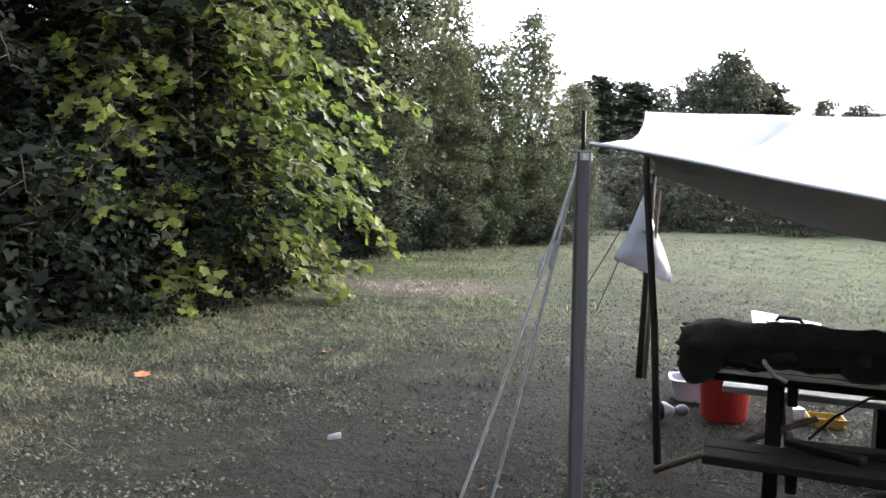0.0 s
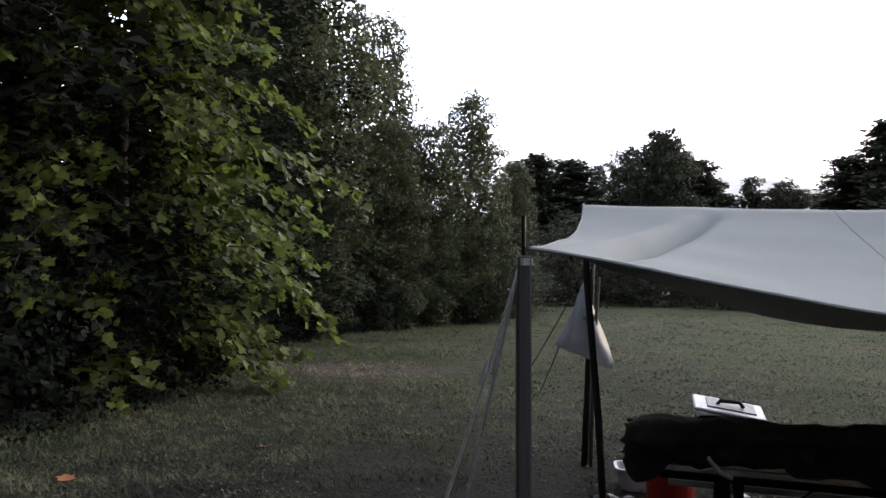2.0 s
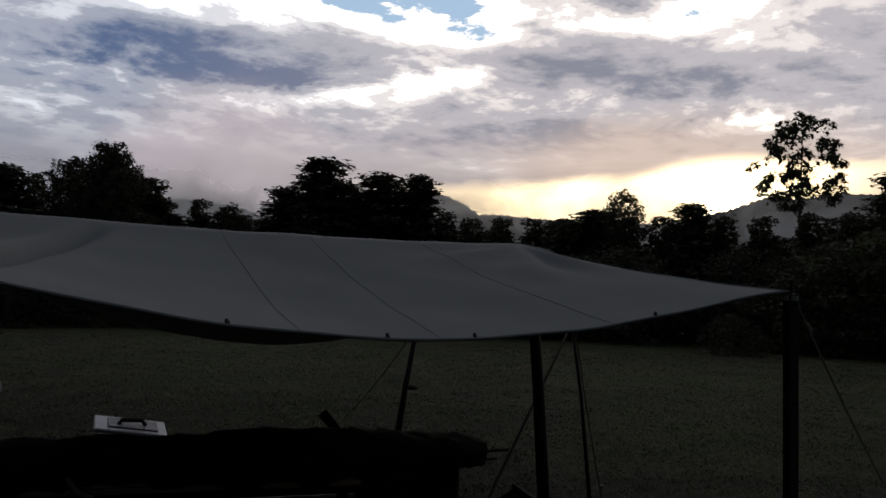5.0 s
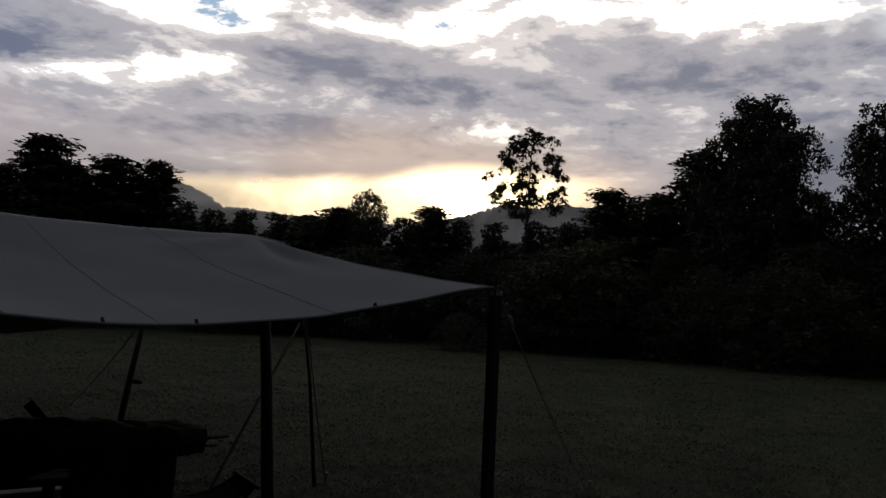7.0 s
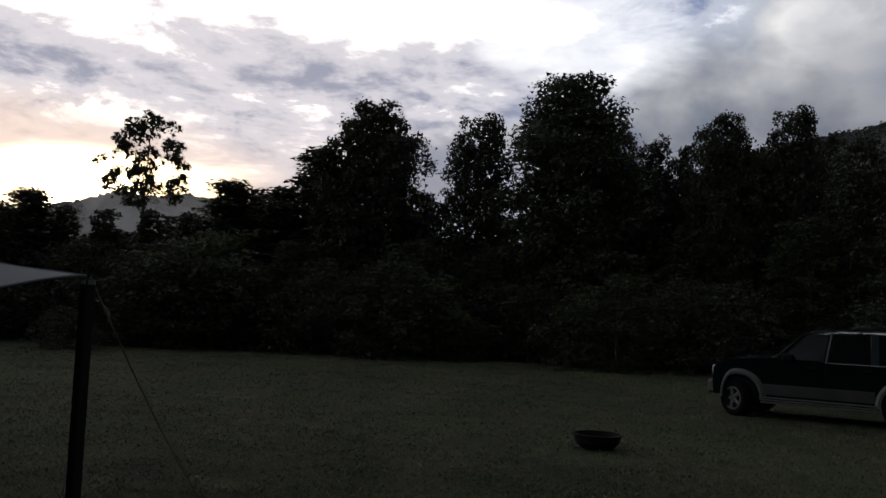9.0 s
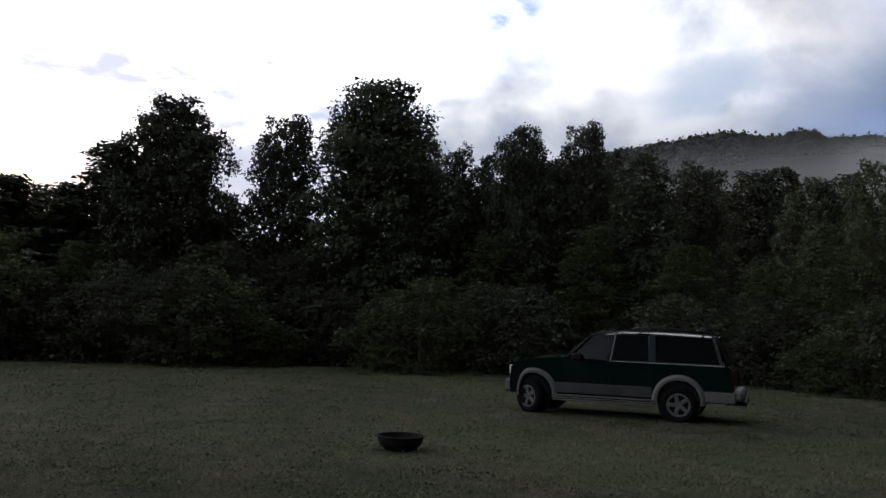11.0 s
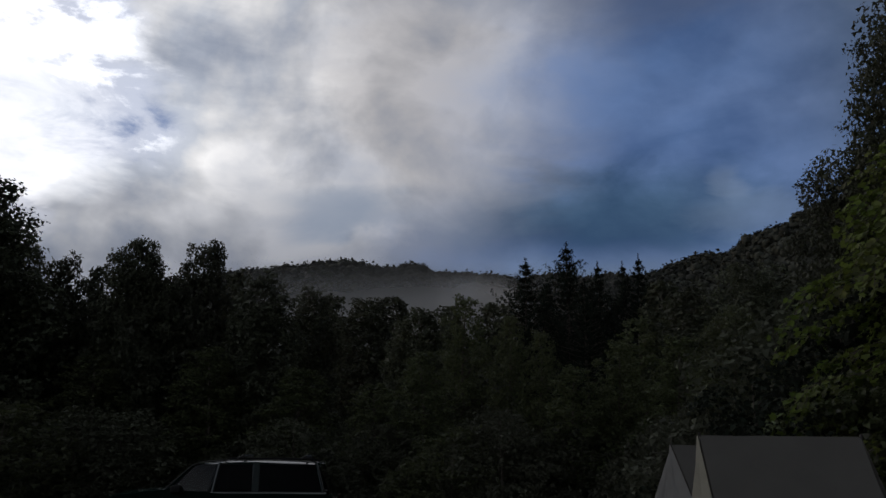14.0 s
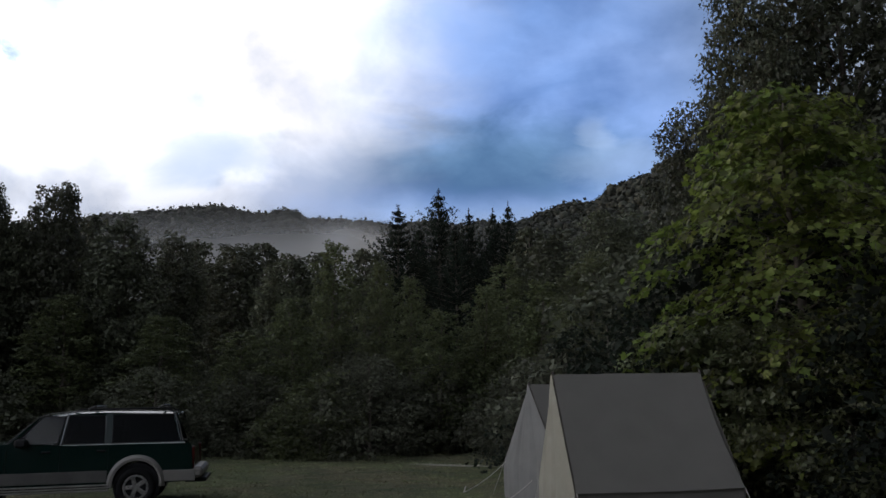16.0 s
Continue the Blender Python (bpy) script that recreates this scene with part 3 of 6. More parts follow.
def full_tree(name, seed, height, spread, base, leaf, total, mat, label, lobes=26, sprays=11, widest=0.35, peak=0.62, flat=0.72, category="tree", core=0.14, trunk=None, shape="chip", split=False, bough=0.36, point=0.0):
    """A broadleaf tree: trunk and limbs that carry rounded boughs, each bough a heap of small leaf sprays, with shade and gaps between them."""
    rng = np.random.default_rng(seed)
    ob = thing(name, Matrix(), label, category)
    bm = bmesh_of()
    foot = trunk or height * 0.013 + 0.04
    bend = rng.normal(size=2) * height * 0.012
    spine = [Vector((bend[0] * math.sin(0.6 * k), bend[1] * math.sin(0.5 * k + 1), height * 0.93 * k / 6)) for k in range(7)]
    tube(bm, spine, [foot * (1.35 if k == 0 else 1 - 0.86 * k / 6) for k in range(7)], 7)
    low = height * base
    shift = Vector(rng.uniform(-50, 50, 3))

    def reach_at(g, a):
        """The crown's uneven outline: its half width at a share of its height."""
        r = spread * math.sqrt(max(0.0, 1 - ((g - widest) / (1.03 - widest if g > widest else peak)) ** 2))
        r = spread * (1 - g) ** point if point else r
        p = Vector((math.cos(a), math.sin(a), 2.2 * g)) + shift
        return r * (1 + 0.34 * noise.noise(p * 1.1) + 0.20 * noise.noise(p * 2.7))

    boughs = []
    for k in range(lobes):
        g = (k + rng.uniform(0.1, 0.9)) / lobes
        a = k * 2.39996 + rng.uniform(-0.6, 0.6)
        reach = reach_at(g, a)
        size = spread * rng.uniform(0.6, 1.1) * bough * (1.12 - 0.36 * g)
        out = max(0.0, reach - size * 0.65) * (1 - 0.42 * rng.random() ** 2.5)
        boughs.append((out * math.cos(a), out * math.sin(a), low + (height - low) * g - size * 0.3, size))
    boughs.append((0.0, 0.0, height - spread * 0.16, spread * 0.17))
    boughs = np.array(boughs)
    for x, y, z, size in boughs[:-1:3]:
        end = Vector((float(x), float(y), float(z)))
        start = Vector((0, 0, max(0.05 * height, end.z - 0.75 * end.xy.length - 0.3)))
        r = foot * 0.34 * (1 - 0.55 * end.z / height)
        limb = bmesh_of() if split else bm
        tube(limb, [start, start.lerp(end, 0.55) + Vector((0, 0, 0.10 * end.xy.length)), end], [r, r * 0.62, r * 0.22], 4, split)
        if split:
            part("limb", limb, M["bark"], ob, smooth=True)
    part("trunk", bm, M["bark"], ob, smooth=True)
    # sprays of leaves over the upper and outer side of each bough
    which = np.repeat(np.arange(len(boughs)), sprays)
    away = boughs[which, :3] * (1, 1, 0)
    away /= np.linalg.norm(away, axis=1)[:, None] + 1e-6
    d = rng.normal(size=(len(which), 3)) + away * 0.55 + (0, 0, 0.40)
    d /= np.linalg.norm(d, axis=1)[:, None]
    size = boughs[which, 3]
    spot = boughs[which, :3] + d * (size * rng.uniform(0.55, 1.15, len(which)))[:, None] * (1, 1, flat)
    span = size * rng.uniform(0.32, 0.60, len(which))
    weight = span ** 2
    count = np.maximum(4, (total * (1 - core) * weight / weight.sum()).astype(int))
    pick = np.repeat(np.arange(len(which)), count)
    e = rng.normal(size=(len(pick), 3)) + d[pick] * 0.5 + (0, 0, 0.35)
    e /= np.linalg.norm(e, axis=1)[:, None]
    c = spot[pick] + e * (span[pick] * rng.uniform(0.35, 1.1, len(pick)))[:, None] * (1, 1, 0.62)
    c += rng.normal(size=c.shape) * span[pick][:, None] * 0.10
    s = leaf * rng.uniform(0.6, 1.4, len(pick))
    # the shaded inside of the crown
    n = int(total * core)
    gs, turns = rng.uniform(0.03, 0.86, n), rng.uniform(0, 2 * math.pi, n)
    deep = np.array([reach_at(g, a) for g, a in zip(gs, turns)]) * 0.66 * np.sqrt(rng.uniform(0.05, 1, n))
    c2 = np.stack((deep * np.cos(turns), deep * np.sin(turns), low + (height - low) * gs), 1)
    e2 = rng.normal(size=(n, 3))
    half = n // 2
    held = rng.choice(len(boughs), half, p=boughs[:, 3] ** 2 / (boughs[:, 3] ** 2).sum())
    c2[:half] = boughs[held, :3] + e2[:half] * boughs[held, 3:4] * (0.42, 0.42, 0.34)
    c, s, e = np.concatenate((c, c2)), np.concatenate((s, leaf * rng.uniform(1.3, 2.1, n))), np.concatenate((e, e2 * 0.5))
    c[:, 2] = np.maximum(c[:, 2], 0.04)
    v, f = leaves(c, s, rng, shape, 0.15, e)
    part("crown", mesh_arrays("crown", v, f, M[mat]), None, ob)
    return ob, float(np.percentile(c[:, 2], 99.9)), float(np.percentile(np.hypot(c[:, 0], c[:, 1]), 96))


def spray_tree(name, seed, height, spread, leaf, mat, label, at, boughs=40, twigs=14, per=10, low=0.06, sag_=0.14, shape="lobed", category="tree", clear=0.12):
    """A near tree: boughs that rise from the trunk, arch over and hang, with leaves set along their twigs."""
    rng = np.random.default_rng(seed)
    ob = thing(name, at, label, category)
    foot = height * 0.013 + 0.03
    bm = tube(bmesh_of(), [(0.06 * math.sin(1.3 * k), 0.06 * math.cos(1.9 * k), height * 0.95 * k / 8) for k in range(9)], [foot * (1.4 if k == 0 else 1 - 0.9 * k / 8) for k in range(9)], 9)
    part("trunk", bm, M["bark"], ob, smooth=True)
    thin = bmesh_of()
    spots, ways, normals = [], [], []
    for k in range(boughs):
        g = (k + rng.uniform(0, 0.9)) / boughs
        a = k * 2.39996 + rng.uniform(-0.35, 0.35)
        h = height * (low + (0.94 - low) * g)
        reach = spread * math.sin(math.pi * (0.30 + 0.60 * g)) * rng.uniform(0.75, 1.12)
        flat_way = Vector((math.cos(a), math.sin(a), 0))
        turn = Vector((-flat_way.y, flat_way.x, 0)) * rng.normal() * 0.16
        line = []
        for j in range(8):
            f = j / 7
            line.append(Vector((0, 0, h)) + (flat_way * f + turn * f * f) * reach + Vector((0, 0, reach * (0.55 * f - (0.55 + sag_) * f * f + 0.02 * rng.normal()))))
        r = foot * 0.20 * (1 - 0.6 * g)
        part("limb", tube(bmesh_of(), line, [r * (1 - 0.9 * j / 7) + 0.002 for j in range(8)], 5), M["bark"], ob, smooth=True)
        for i in range(twigs):
            f = clear + (1.0 - clear) * (i + rng.uniform(0, 1)) / twigs
            j = min(int(f * 7), 6)
            p = line[j].lerp(line[j + 1], f * 7 - j)
            ahead = (line[j + 1] - line[j]).normalized()
            across = Vector((-ahead.y, ahead.x, 0)).normalized() * (1 if i % 2 else -1)
            way = (ahead * rng.uniform(0.3, 1.0) + across * rng.uniform(0.3, 1.0) + Vector((0, 0, rng.uniform(-0.35, 0.45)))).normalized()
            long = spread * rng.uniform(0.16, 0.34) * (1.15 - 0.5 * f)
            bow = [p + way * long * q - Vector((0, 0, 0.30 * long * q * q)) for q in (0, 0.35, 0.7, 1.0)]
            tube(thin, bow, [0.006, 0.005, 0.004, 0.002], 3, False)
            beside = Vector((-way.y, way.x, 0)).normalized()
            for m in range(per):
                q = (m + rng.uniform(0, 1)) / per
                c = p + way * long * q - Vector((0, 0, 0.30 * long * q * q)) + Vector(rng.normal(size=3)) * 0.035
                spots.append(c)
                ways.append(way * 0.7 + beside * (0.9 if m % 2 else -0.9) + Vector((0, 0, -0.75 - 0.4 * rng.random())))
                normals.append(Vector((0, 0, 0.75)) + flat_way * 0.55 + Vector(rng.normal(size=3)) * 0.42)
    tagged(part("twig_spray", thin, M["bark"], ob), kind="stuff")
    c = np.array(spots)
    c[:, 2] = np.maximum(c[:, 2], 0.08)
    v, f = set_leaves(c, np.array(ways), np.array(normals), leaf * rng.uniform(0.55, 1.25, len(c)), shape)
    part("crown", mesh_arrays("crown", v, f, M[mat]), None, ob)
    return ob


# ---- land ----
def polar(az, far):
    return far * math.sin(radians(az)), far * math.cos(radians(az))


def relief(x, y):
    """The meadow's small swells."""
    return 0.03 * noise.noise(Vector((x * 0.35, y * 0.35, 0))) + 0.012 * noise.noise(Vector((x * 1.7, y * 1.7, 3)))


def build_ground():
    radii = [0.0] + [0.45 * 1.062 ** k for k in range(150)]
    radii = [r for r in radii if r < 3800] + [3800.0]
    sides = 180
    verts, faces = [(0, 0, relief(0, 0))], []
    for r in radii[1:]:
        for k in range(sides):
            a = 2 * math.pi * k / sides
            x, y = r * math.sin(a), r * math.cos(a)
            verts.append((x, y, relief(x, y) * (1 if r < 60 else 0)))
    tri = [(0, 1 + (k + 1) % sides, 1 + k) for k in range(sides)]
    for i in range(len(radii) - 2):
        a, b = 1 + i * sides, 1 + (i + 1) * sides
        for k in range(sides):
            j = (k + 1) % sides
            tri += [(a + k, a + j, b + j), (a + k, b + j, b + k)]
    ob = new("ground", mesh_arrays("ground", verts, tri, M["ground"], True))
    tagged(ob, "mown meadow of short green and straw grass with bare earth", "ground", kind="structure")


def build_hill(name, label, profile, near, far, seed, crowns=0, size=5.0):
    """A wooded hill; profile: (azimuth, elevation of the crest) in degrees."""
    rng = np.random.default_rng(seed)
    az = np.array([p[0] for p in profile], float)
    el = np.array([p[1] for p in profile], float)
    steps, rows = 140, 14
    verts, top = [], []
    for j in range(rows + 4):
        f = j / rows
        for k in range(steps + 1):
            a = az[0] + (az[-1] - az[0]) * k / steps
            crest = far * math.tan(radians(float(np.interp(a, az, el))))
            crest *= 1 + 0.02 * noise.noise(Vector((a * 0.8, seed, 0)))
            r = near + (far - near) * f
            h = crest * (math.sin(min(f, 1.0) * math.pi / 2) ** 1.3 if f <= 1 else 1 - (f - 1) * 2.4)
            h += crest * 0.05 * noise.noise(Vector((a * 0.5, f * 4, seed))) * min(1, f * 3) * (1 if f < 0.95 else 0.2)
            x, y = polar(a, r)
            verts.append((x, y, max(h, -1.0)))
    faces = [(j * (steps + 1) + k, j * (steps + 1) + k + 1, (j + 1) * (steps + 1) + k + 1, (j + 1) * (steps + 1) + k) for j in range(rows + 3) for k in range(steps)]
    hill = new(name, mesh_arrays(name, verts, faces, M["hill"], True))
    tagged(hill, label, "hill", kind="structure")
    if crowns:
        grid = np.array(verts).reshape(rows + 4, steps + 1, 3)
        ball = bmesh.new()
        bmesh.ops.create_icosphere(ball, subdivisions=1, radius=1.0)
        bv = np.array([v.co for v in ball.verts])
        bf = np.array([[v.index for v in f.verts] for f in ball.faces])
        ball.free()
        f = rng.uniform(0.15, 1.03, crowns) ** 0.6 * rows
        k = rng.uniform(0, steps - 0.01, crowns)
        fi, ki = f.astype(int), k.astype(int)
        fu, ku = (f - fi)[:, None], (k - ki)[:, None]
        c = (grid[fi, ki] * (1 - ku) + grid[fi, ki + 1] * ku) * (1 - fu) + (grid[fi + 1, ki] * (1 - ku) + grid[fi + 1, ki + 1] * ku) * fu
        c += rng.normal(size=(crowns, 3)) * (size * 0.6, size * 0.6, 0)
        s = size * rng.uniform(0.5, 1.2, crowns)
        bump = bv[None] * (1 + 0.04 * rng.normal(size=(crowns, len(bv), 1)))
        v = c[:, None] + bump * s[:, None, None] * (0.7, 0.7, 0.7)
        fc = bf[None] + (np.arange(crowns) * len(bv))[:, None, None]
        woods = new("far_woods", mesh_arrays("far_woods", v.reshape(-1, 3), fc.reshape(-1, 3), M["hill"]))
        tagged(woods, "dark far woods covering a hillside", "woods", kind="stuff")
        if size < 5:
            # ragged leaf clumps over the rounded crowns
            way = rng.normal(size=(crowns, 9, 3))
            way[..., 2] = np.abs(way[..., 2])
            way /= np.linalg.norm(way, axis=2, keepdims=True)
            spot = c[:, None] + way * (s * 0.8)[:, None, None]
            v, fc = leaves(spot.reshape(-1, 3), size * 0.55 * rng.uniform(0.5, 1.3, crowns * 9), rng, outward=way.reshape(-1, 3) * 0.8)
            clumps = new("far_leaves", mesh_arrays("far_leaves", v, fc, M["hill"]))
            tagged(clumps, "ragged leaf clumps of the far hillside woods", "woods", kind="stuff")


def mist_material(density, tone):
    m = bpy.data.materials.new("mist")
    m.use_nodes = True
    t = m.node_tree
    t.nodes.clear()
    place = node(t, "ShaderNodeTexCoord")
    gen = node(t, "ShaderNodeSeparateXYZ", [("Vector", node(t, "ShaderNodeUVMap").outputs[0])])
    n = node(t, "ShaderNodeTexNoise", [("Vector", place.outputs["Object"])], i_Scale=0.022, i_Detail=5.0, i_Roughness=0.5, i_Distortion=0.4).outputs[0]
    u, v = gen.outputs[0], gen.outputs[1]
    edge = maths(t, "MULTIPLY", maths(t, "MULTIPLY", step(t, u, 0.0, 0.4), step(t, u, 0.6, 1.0, 1.0, 0.0)), maths(t, "MULTIPLY", step(t, v, 0.0, 0.5), step(t, v, 0.5, 0.95, 1.0, 0.0)))
    alpha = maths(t, "MULTIPLY", maths(t, "MULTIPLY", edge, step(t, n, 0.2, 0.72)), density)
    white = node(t, "ShaderNodeBsdfDiffuse", i_Color=(tone, tone * 1.02, tone * 1.04, 1))
    glow = node(t, "ShaderNodeBsdfTranslucent", i_Color=(tone, tone * 1.02, tone * 1.04, 1))
    both = node(t, "ShaderNodeMixShader", [(1, white.outputs[0]), (2, glow.outputs[0])], i_Fac=0.5)
    clear = node(t, "ShaderNodeBsdfTransparent")
    mix = node(t, "ShaderNodeMixShader", [(0, alpha), (1, clear.outputs[0]), (2, both.outputs[0])])
    node(t, "ShaderNodeOutputMaterial", [("Surface", mix.outputs[0])])
    return m


def build_mist_haze(az0, az1, low, high, far, seed, density, tone=0.6):
    """A sheet before a hillside, for its mist and for distance haze."""
    me = bpy.data.meshes.new("mist")
    bm, n = bmesh.new(), 24
    uv = bm.loops.layers.uv.new("UVMap")
    rows = []
    for j in range(7):
        row = []
        for k in range(n + 1):
            a = az0 + (az1 - az0) * k / n
            r = far + 3 * math.sin(k * 0.3 + seed) + 2 * j
            x, y = polar(a, r)
            row.append((bm.verts.new((x, y, far * math.tan(radians(low + (high - low) * j / 6)))), k / n, j / 6))
        rows.append(row)
    for r, s in zip(rows, rows[1:]):
        for k in range(n):
            four = (r[k], r[k + 1], s[k + 1], s[k])
            f = bm.faces.new([q[0] for q in four])
            for loop, q in zip(f.loops, four):
                loop[uv].uv = q[1:]
    bm.to_mesh(me)
    bm.free()
    me.materials.append(mist_material(density, tone))
    me.shade_smooth()
    ob = new("mist_haze_sheet", me)
    tagged(ob, "pale sheet for mist and distance haze over a wooded hillside", "mist", kind="structure")


build_ground()
build_hill("hill", "steep wooded hill with a level crest", [(84, 2.68), (96, 6.18), (103, 10.28), (106.5, 11.58), (109, 12.08), (114, 12.58), (118, 12.38), (121, 12.08), (126, 11.68), (131, 11.58), (136.4, 11.78), (139, 12.38), (142, 13.28), (144.5, 14.18), (152, 16.68), (165, 16.68), (178, 11.68)], 130, 330, 3, 9500, 2.5)
build_hill("distant_hill", "distant wooded ridge beyond the meadow", [(2, 2.6), (14, 3.6), (18, 5.4), (22, 5.9), (25, 5.2), (29, 4.2), (33, 5.4), (35.8, 7.0), (38.5, 7.0), (41.0, 5.8), (48, 5.3), (56, 5.5), (60, 6.9), (64, 7.2), (66.5, 6.9), (68, 6.3), (74, 5.8), (90, 5)], 600, 1100, 8, 3600, 5.5)
build_mist_haze(99, 140, 5.0, 16.5, 118, 1, 0.85, 0.42)
build_mist_haze(119.5, 129.5, 9.6, 14.8, 125, 2, 0.65, 0.85)
# two wide sheets put in for the distance haze before the ridge
build_mist_haze(-14, 86, 0.0, 11.0, 560, 5, 0.95, 0.9)
build_mist_haze(50, 80, 1.0, 9.5, 550, 6, 0.75)


def build_tufts(name, label, count, blades, seed, near, far, az0, az1, tall, wide, flat):
    """Grass in small tufts of blades that lean outwards, thinner where the ground is worn."""
    rng = np.random.default_rng(seed)
    r = near * (far / near) ** rng.uniform(0, 1, count)
    a = np.radians(rng.uniform(az0, az1, count))
    x, y = r * np.sin(a), r * np.cos(a)
    thick = np.array([noise.noise(Vector((p * 0.8, q * 0.8, 7))) + 0.8 * noise.noise(Vector((p * 4, q * 4, 1))) for p, q in zip(x, y)])
    worn = np.hypot(x - 0.9, y - 4.4)
    soil = np.exp(-(((x + 1.0) / 1.9) ** 2 + ((y - 13.3) / 1.0) ** 2))
    keep = thick - 1.6 * soil + np.clip((worn - 2.6) * 0.30, -0.18, 1.0) > rng.uniform(-0.6, 1.0, count)
    x, y, r, thick = (np.repeat(q[keep], blades) for q in (x, y, r, thick))
    n = len(x)
    size = np.repeat(rng.uniform(0.5, 1.4, n // blades), blades) * (1 + 0.4 * thick) * (1 + r / 60)
    x = x + rng.normal(size=n) * 0.034 * size
    y = y + rng.normal(size=n) * 0.034 * size
    z = np.array([relief(p, q) for p, q in zip(x, y)])
    d = rng.uniform(0, 2 * math.pi, n)
    c, sn = np.cos(d), np.sin(d)
    out = tall * size * rng.uniform(0.4, 1.3, n) * flat
    h = tall * size * rng.uniform(0.3, 1.0, n)
    w = wide * rng.uniform(0.6, 1.4, n) * (1 + r / 9)
    v = np.empty((n, 3, 3))
    v[:, 0] = np.stack([x - sn * w, y + c * w, z - 0.006], 1)
    v[:, 1] = np.stack([x + sn * w, y - c * w, z - 0.006], 1)
    v[:, 2] = np.stack([x + c * out, y + sn * out, z + h], 1)
    ob = new(name, mesh_arrays(name, v.reshape(-1, 3), np.arange(3 * n).reshape(-1, 3), M["grass"]))
    tagged(ob, label, "grass", kind="stuff")


def build_weeds(count, seed):
    """Small flat leaves of clover and plantain among the grass."""
    rng = np.random.default_rng(seed)
    r = 3.0 * (14.0 / 3.0) ** rng.uniform(0, 1, count)
    a = np.radians(rng.uniform(-34, 100, count))
    x, y = r * np.sin(a), r * np.cos(a)
    patch = np.array([noise.noise(Vector((p * 1.1, q * 1.1, 4))) + 0.6 * noise.noise(Vector((p * 4, q * 4, 9))) for p, q in zip(x, y)])
    keep = patch > rng.uniform(-0.2, 0.9, count)
    x, y, r = x[keep], y[keep], r[keep]
    c = np.stack([x, y, np.array([relief(p, q) for p, q in zip(x, y)]) + rng.uniform(0.003, 0.03, len(x))], 1)
    v, f = leaves(c, 0.016 * rng.uniform(0.5, 1.6, len(x)) * (1 + r / 14), rng, outward=np.tile((0, 0, 0.6), (len(x), 1)))
    ob = new("weeds", mesh_arrays("weeds", v, f, M["weed"]))
    tagged(ob, "low clover and plantain leaves among the grass", "weeds", kind="stuff")


build_tufts("grass", "short patchy tufts of meadow grass", 105000, 6, 11, 2.6, 32.0, -34, 150, 0.031, 0.0029, 1.8)
build_tufts("tall_grass", "longer grass at the edge of the woods", 4200, 9, 12, 6.5, 26.0, -34, 2, 0.065, 0.0026, 1.1)
build_weeds(150000, 17)


# ---- trees ----
def standing(x, y, wide, tall, turn):
    return Matrix.Translation((x, y, -0.04)) @ Matrix.Rotation(turn, 4, "Z") @ Matrix.Diagonal((wide, wide, tall, 1))


def stamp(proto, places, group=""):
    """Copies a tree to all places; the first place takes the tree itself."""
    if group:
        proto["group"] = group
    for m in places[1:]:
        copy_thing(proto, m)
    proto.matrix_world = places[0]


def row(entries, proto_height, proto_spread, rng):
    """Places from (azimuth, elevation of the top, distance, width in degrees)."""
    out = []
    for az, el, far, width in entries:
        x, y = polar(az, far)
        tall = (1.65 + far * math.tan(radians(el))) / proto_height
        wide = far * math.tan(radians(width)) / 2 / proto_spread
        out.append(standing(x, y, wide, tall, rng.uniform(0, 6.28)))
    return out


rng_place = random.Random(4)
KINDS = {}
for key, seed, spread, base, total, leaf, lobes, sprays, widest, core, mat, name, label in (
    ("oak", 21, 3.2, 0.20, 54000, 0.155, 120, 6, 0.36, 0.30, "leaf_mid", "oak_tree", "dark broad-crowned tree at the edge of the woods"),
    ("maple", 22, 2.5, 0.10, 26000, 0.165, 100, 5, 0.34, 0.34, "leaf_mid", "maple_tree", "dark full maple in the treeline"),
    ("ash", 29, 2.4, 0.14, 26000, 0.165, 100, 5, 0.42, 0.24, "leaf_mid", "ash_tree", "dark round-headed tree in the treeline"),
    ("poplar", 23, 1.6, 0.06, 8500, 0.21, 64, 4, 0.30, 0.36, "leaf_mid", "poplar_tree", "narrow dark tree of the treeline and the unseen screen behind the camera"),
    ("spire", 28, 2.0, 0.10, 15000, 0.17, 90, 5, 0.20, 0.26, "leaf_mid", "hickory_tree", "dark pointed tree standing above the treeline"),
    ("edge", 26, 2.9, 0.04, 44000, 0.14, 100, 6, 0.40, 0.20, "leaf_mid", "woodland_tree", "dense dark tree at the edge of the woods"),
    ("shade", 25, 2.6, 0.04, 26000, 0.115, 90, 6, 0.40, 0.22, "leaf_shade", "shaded_tree", "tree with leaves darkened to stand for the shade of the woods"),
    ("young", 24, 2.0, 0.01, 15000, 0.145, 72, 5, 0.26, 0.25, "leaf_bright", "young_tree", "bright green young tree before the woods"),
    ("glade", 27, 2.2, 0.02, 40000, 0.11, 100, 6, 0.32, 0.30, "leaf_glade", "maple_sapling", "leafy green maple at the meadow's edge"),
):
    KINDS[key] = full_tree(name, seed, 12.0, spread, base, leaf, total, mat, label, lobes, sprays, widest, core=core, split=key == "glade", bough={"edge": 0.46, "spire": 0.36}.get(key, 0.38), point=0.62 if key == "spire" else 0.0)
mound = dict(category="bush", trunk=0.05, widest=0.14, peak=0.5, flat=0.8, lobes=34, sprays=5, core=0.16)
bush = full_tree("bush", 31, 3.0, 1.75, 0.02, 0.095, 5600, "leaf_brush", "dark leafy bush at the meadow's edge", **mound)[0]
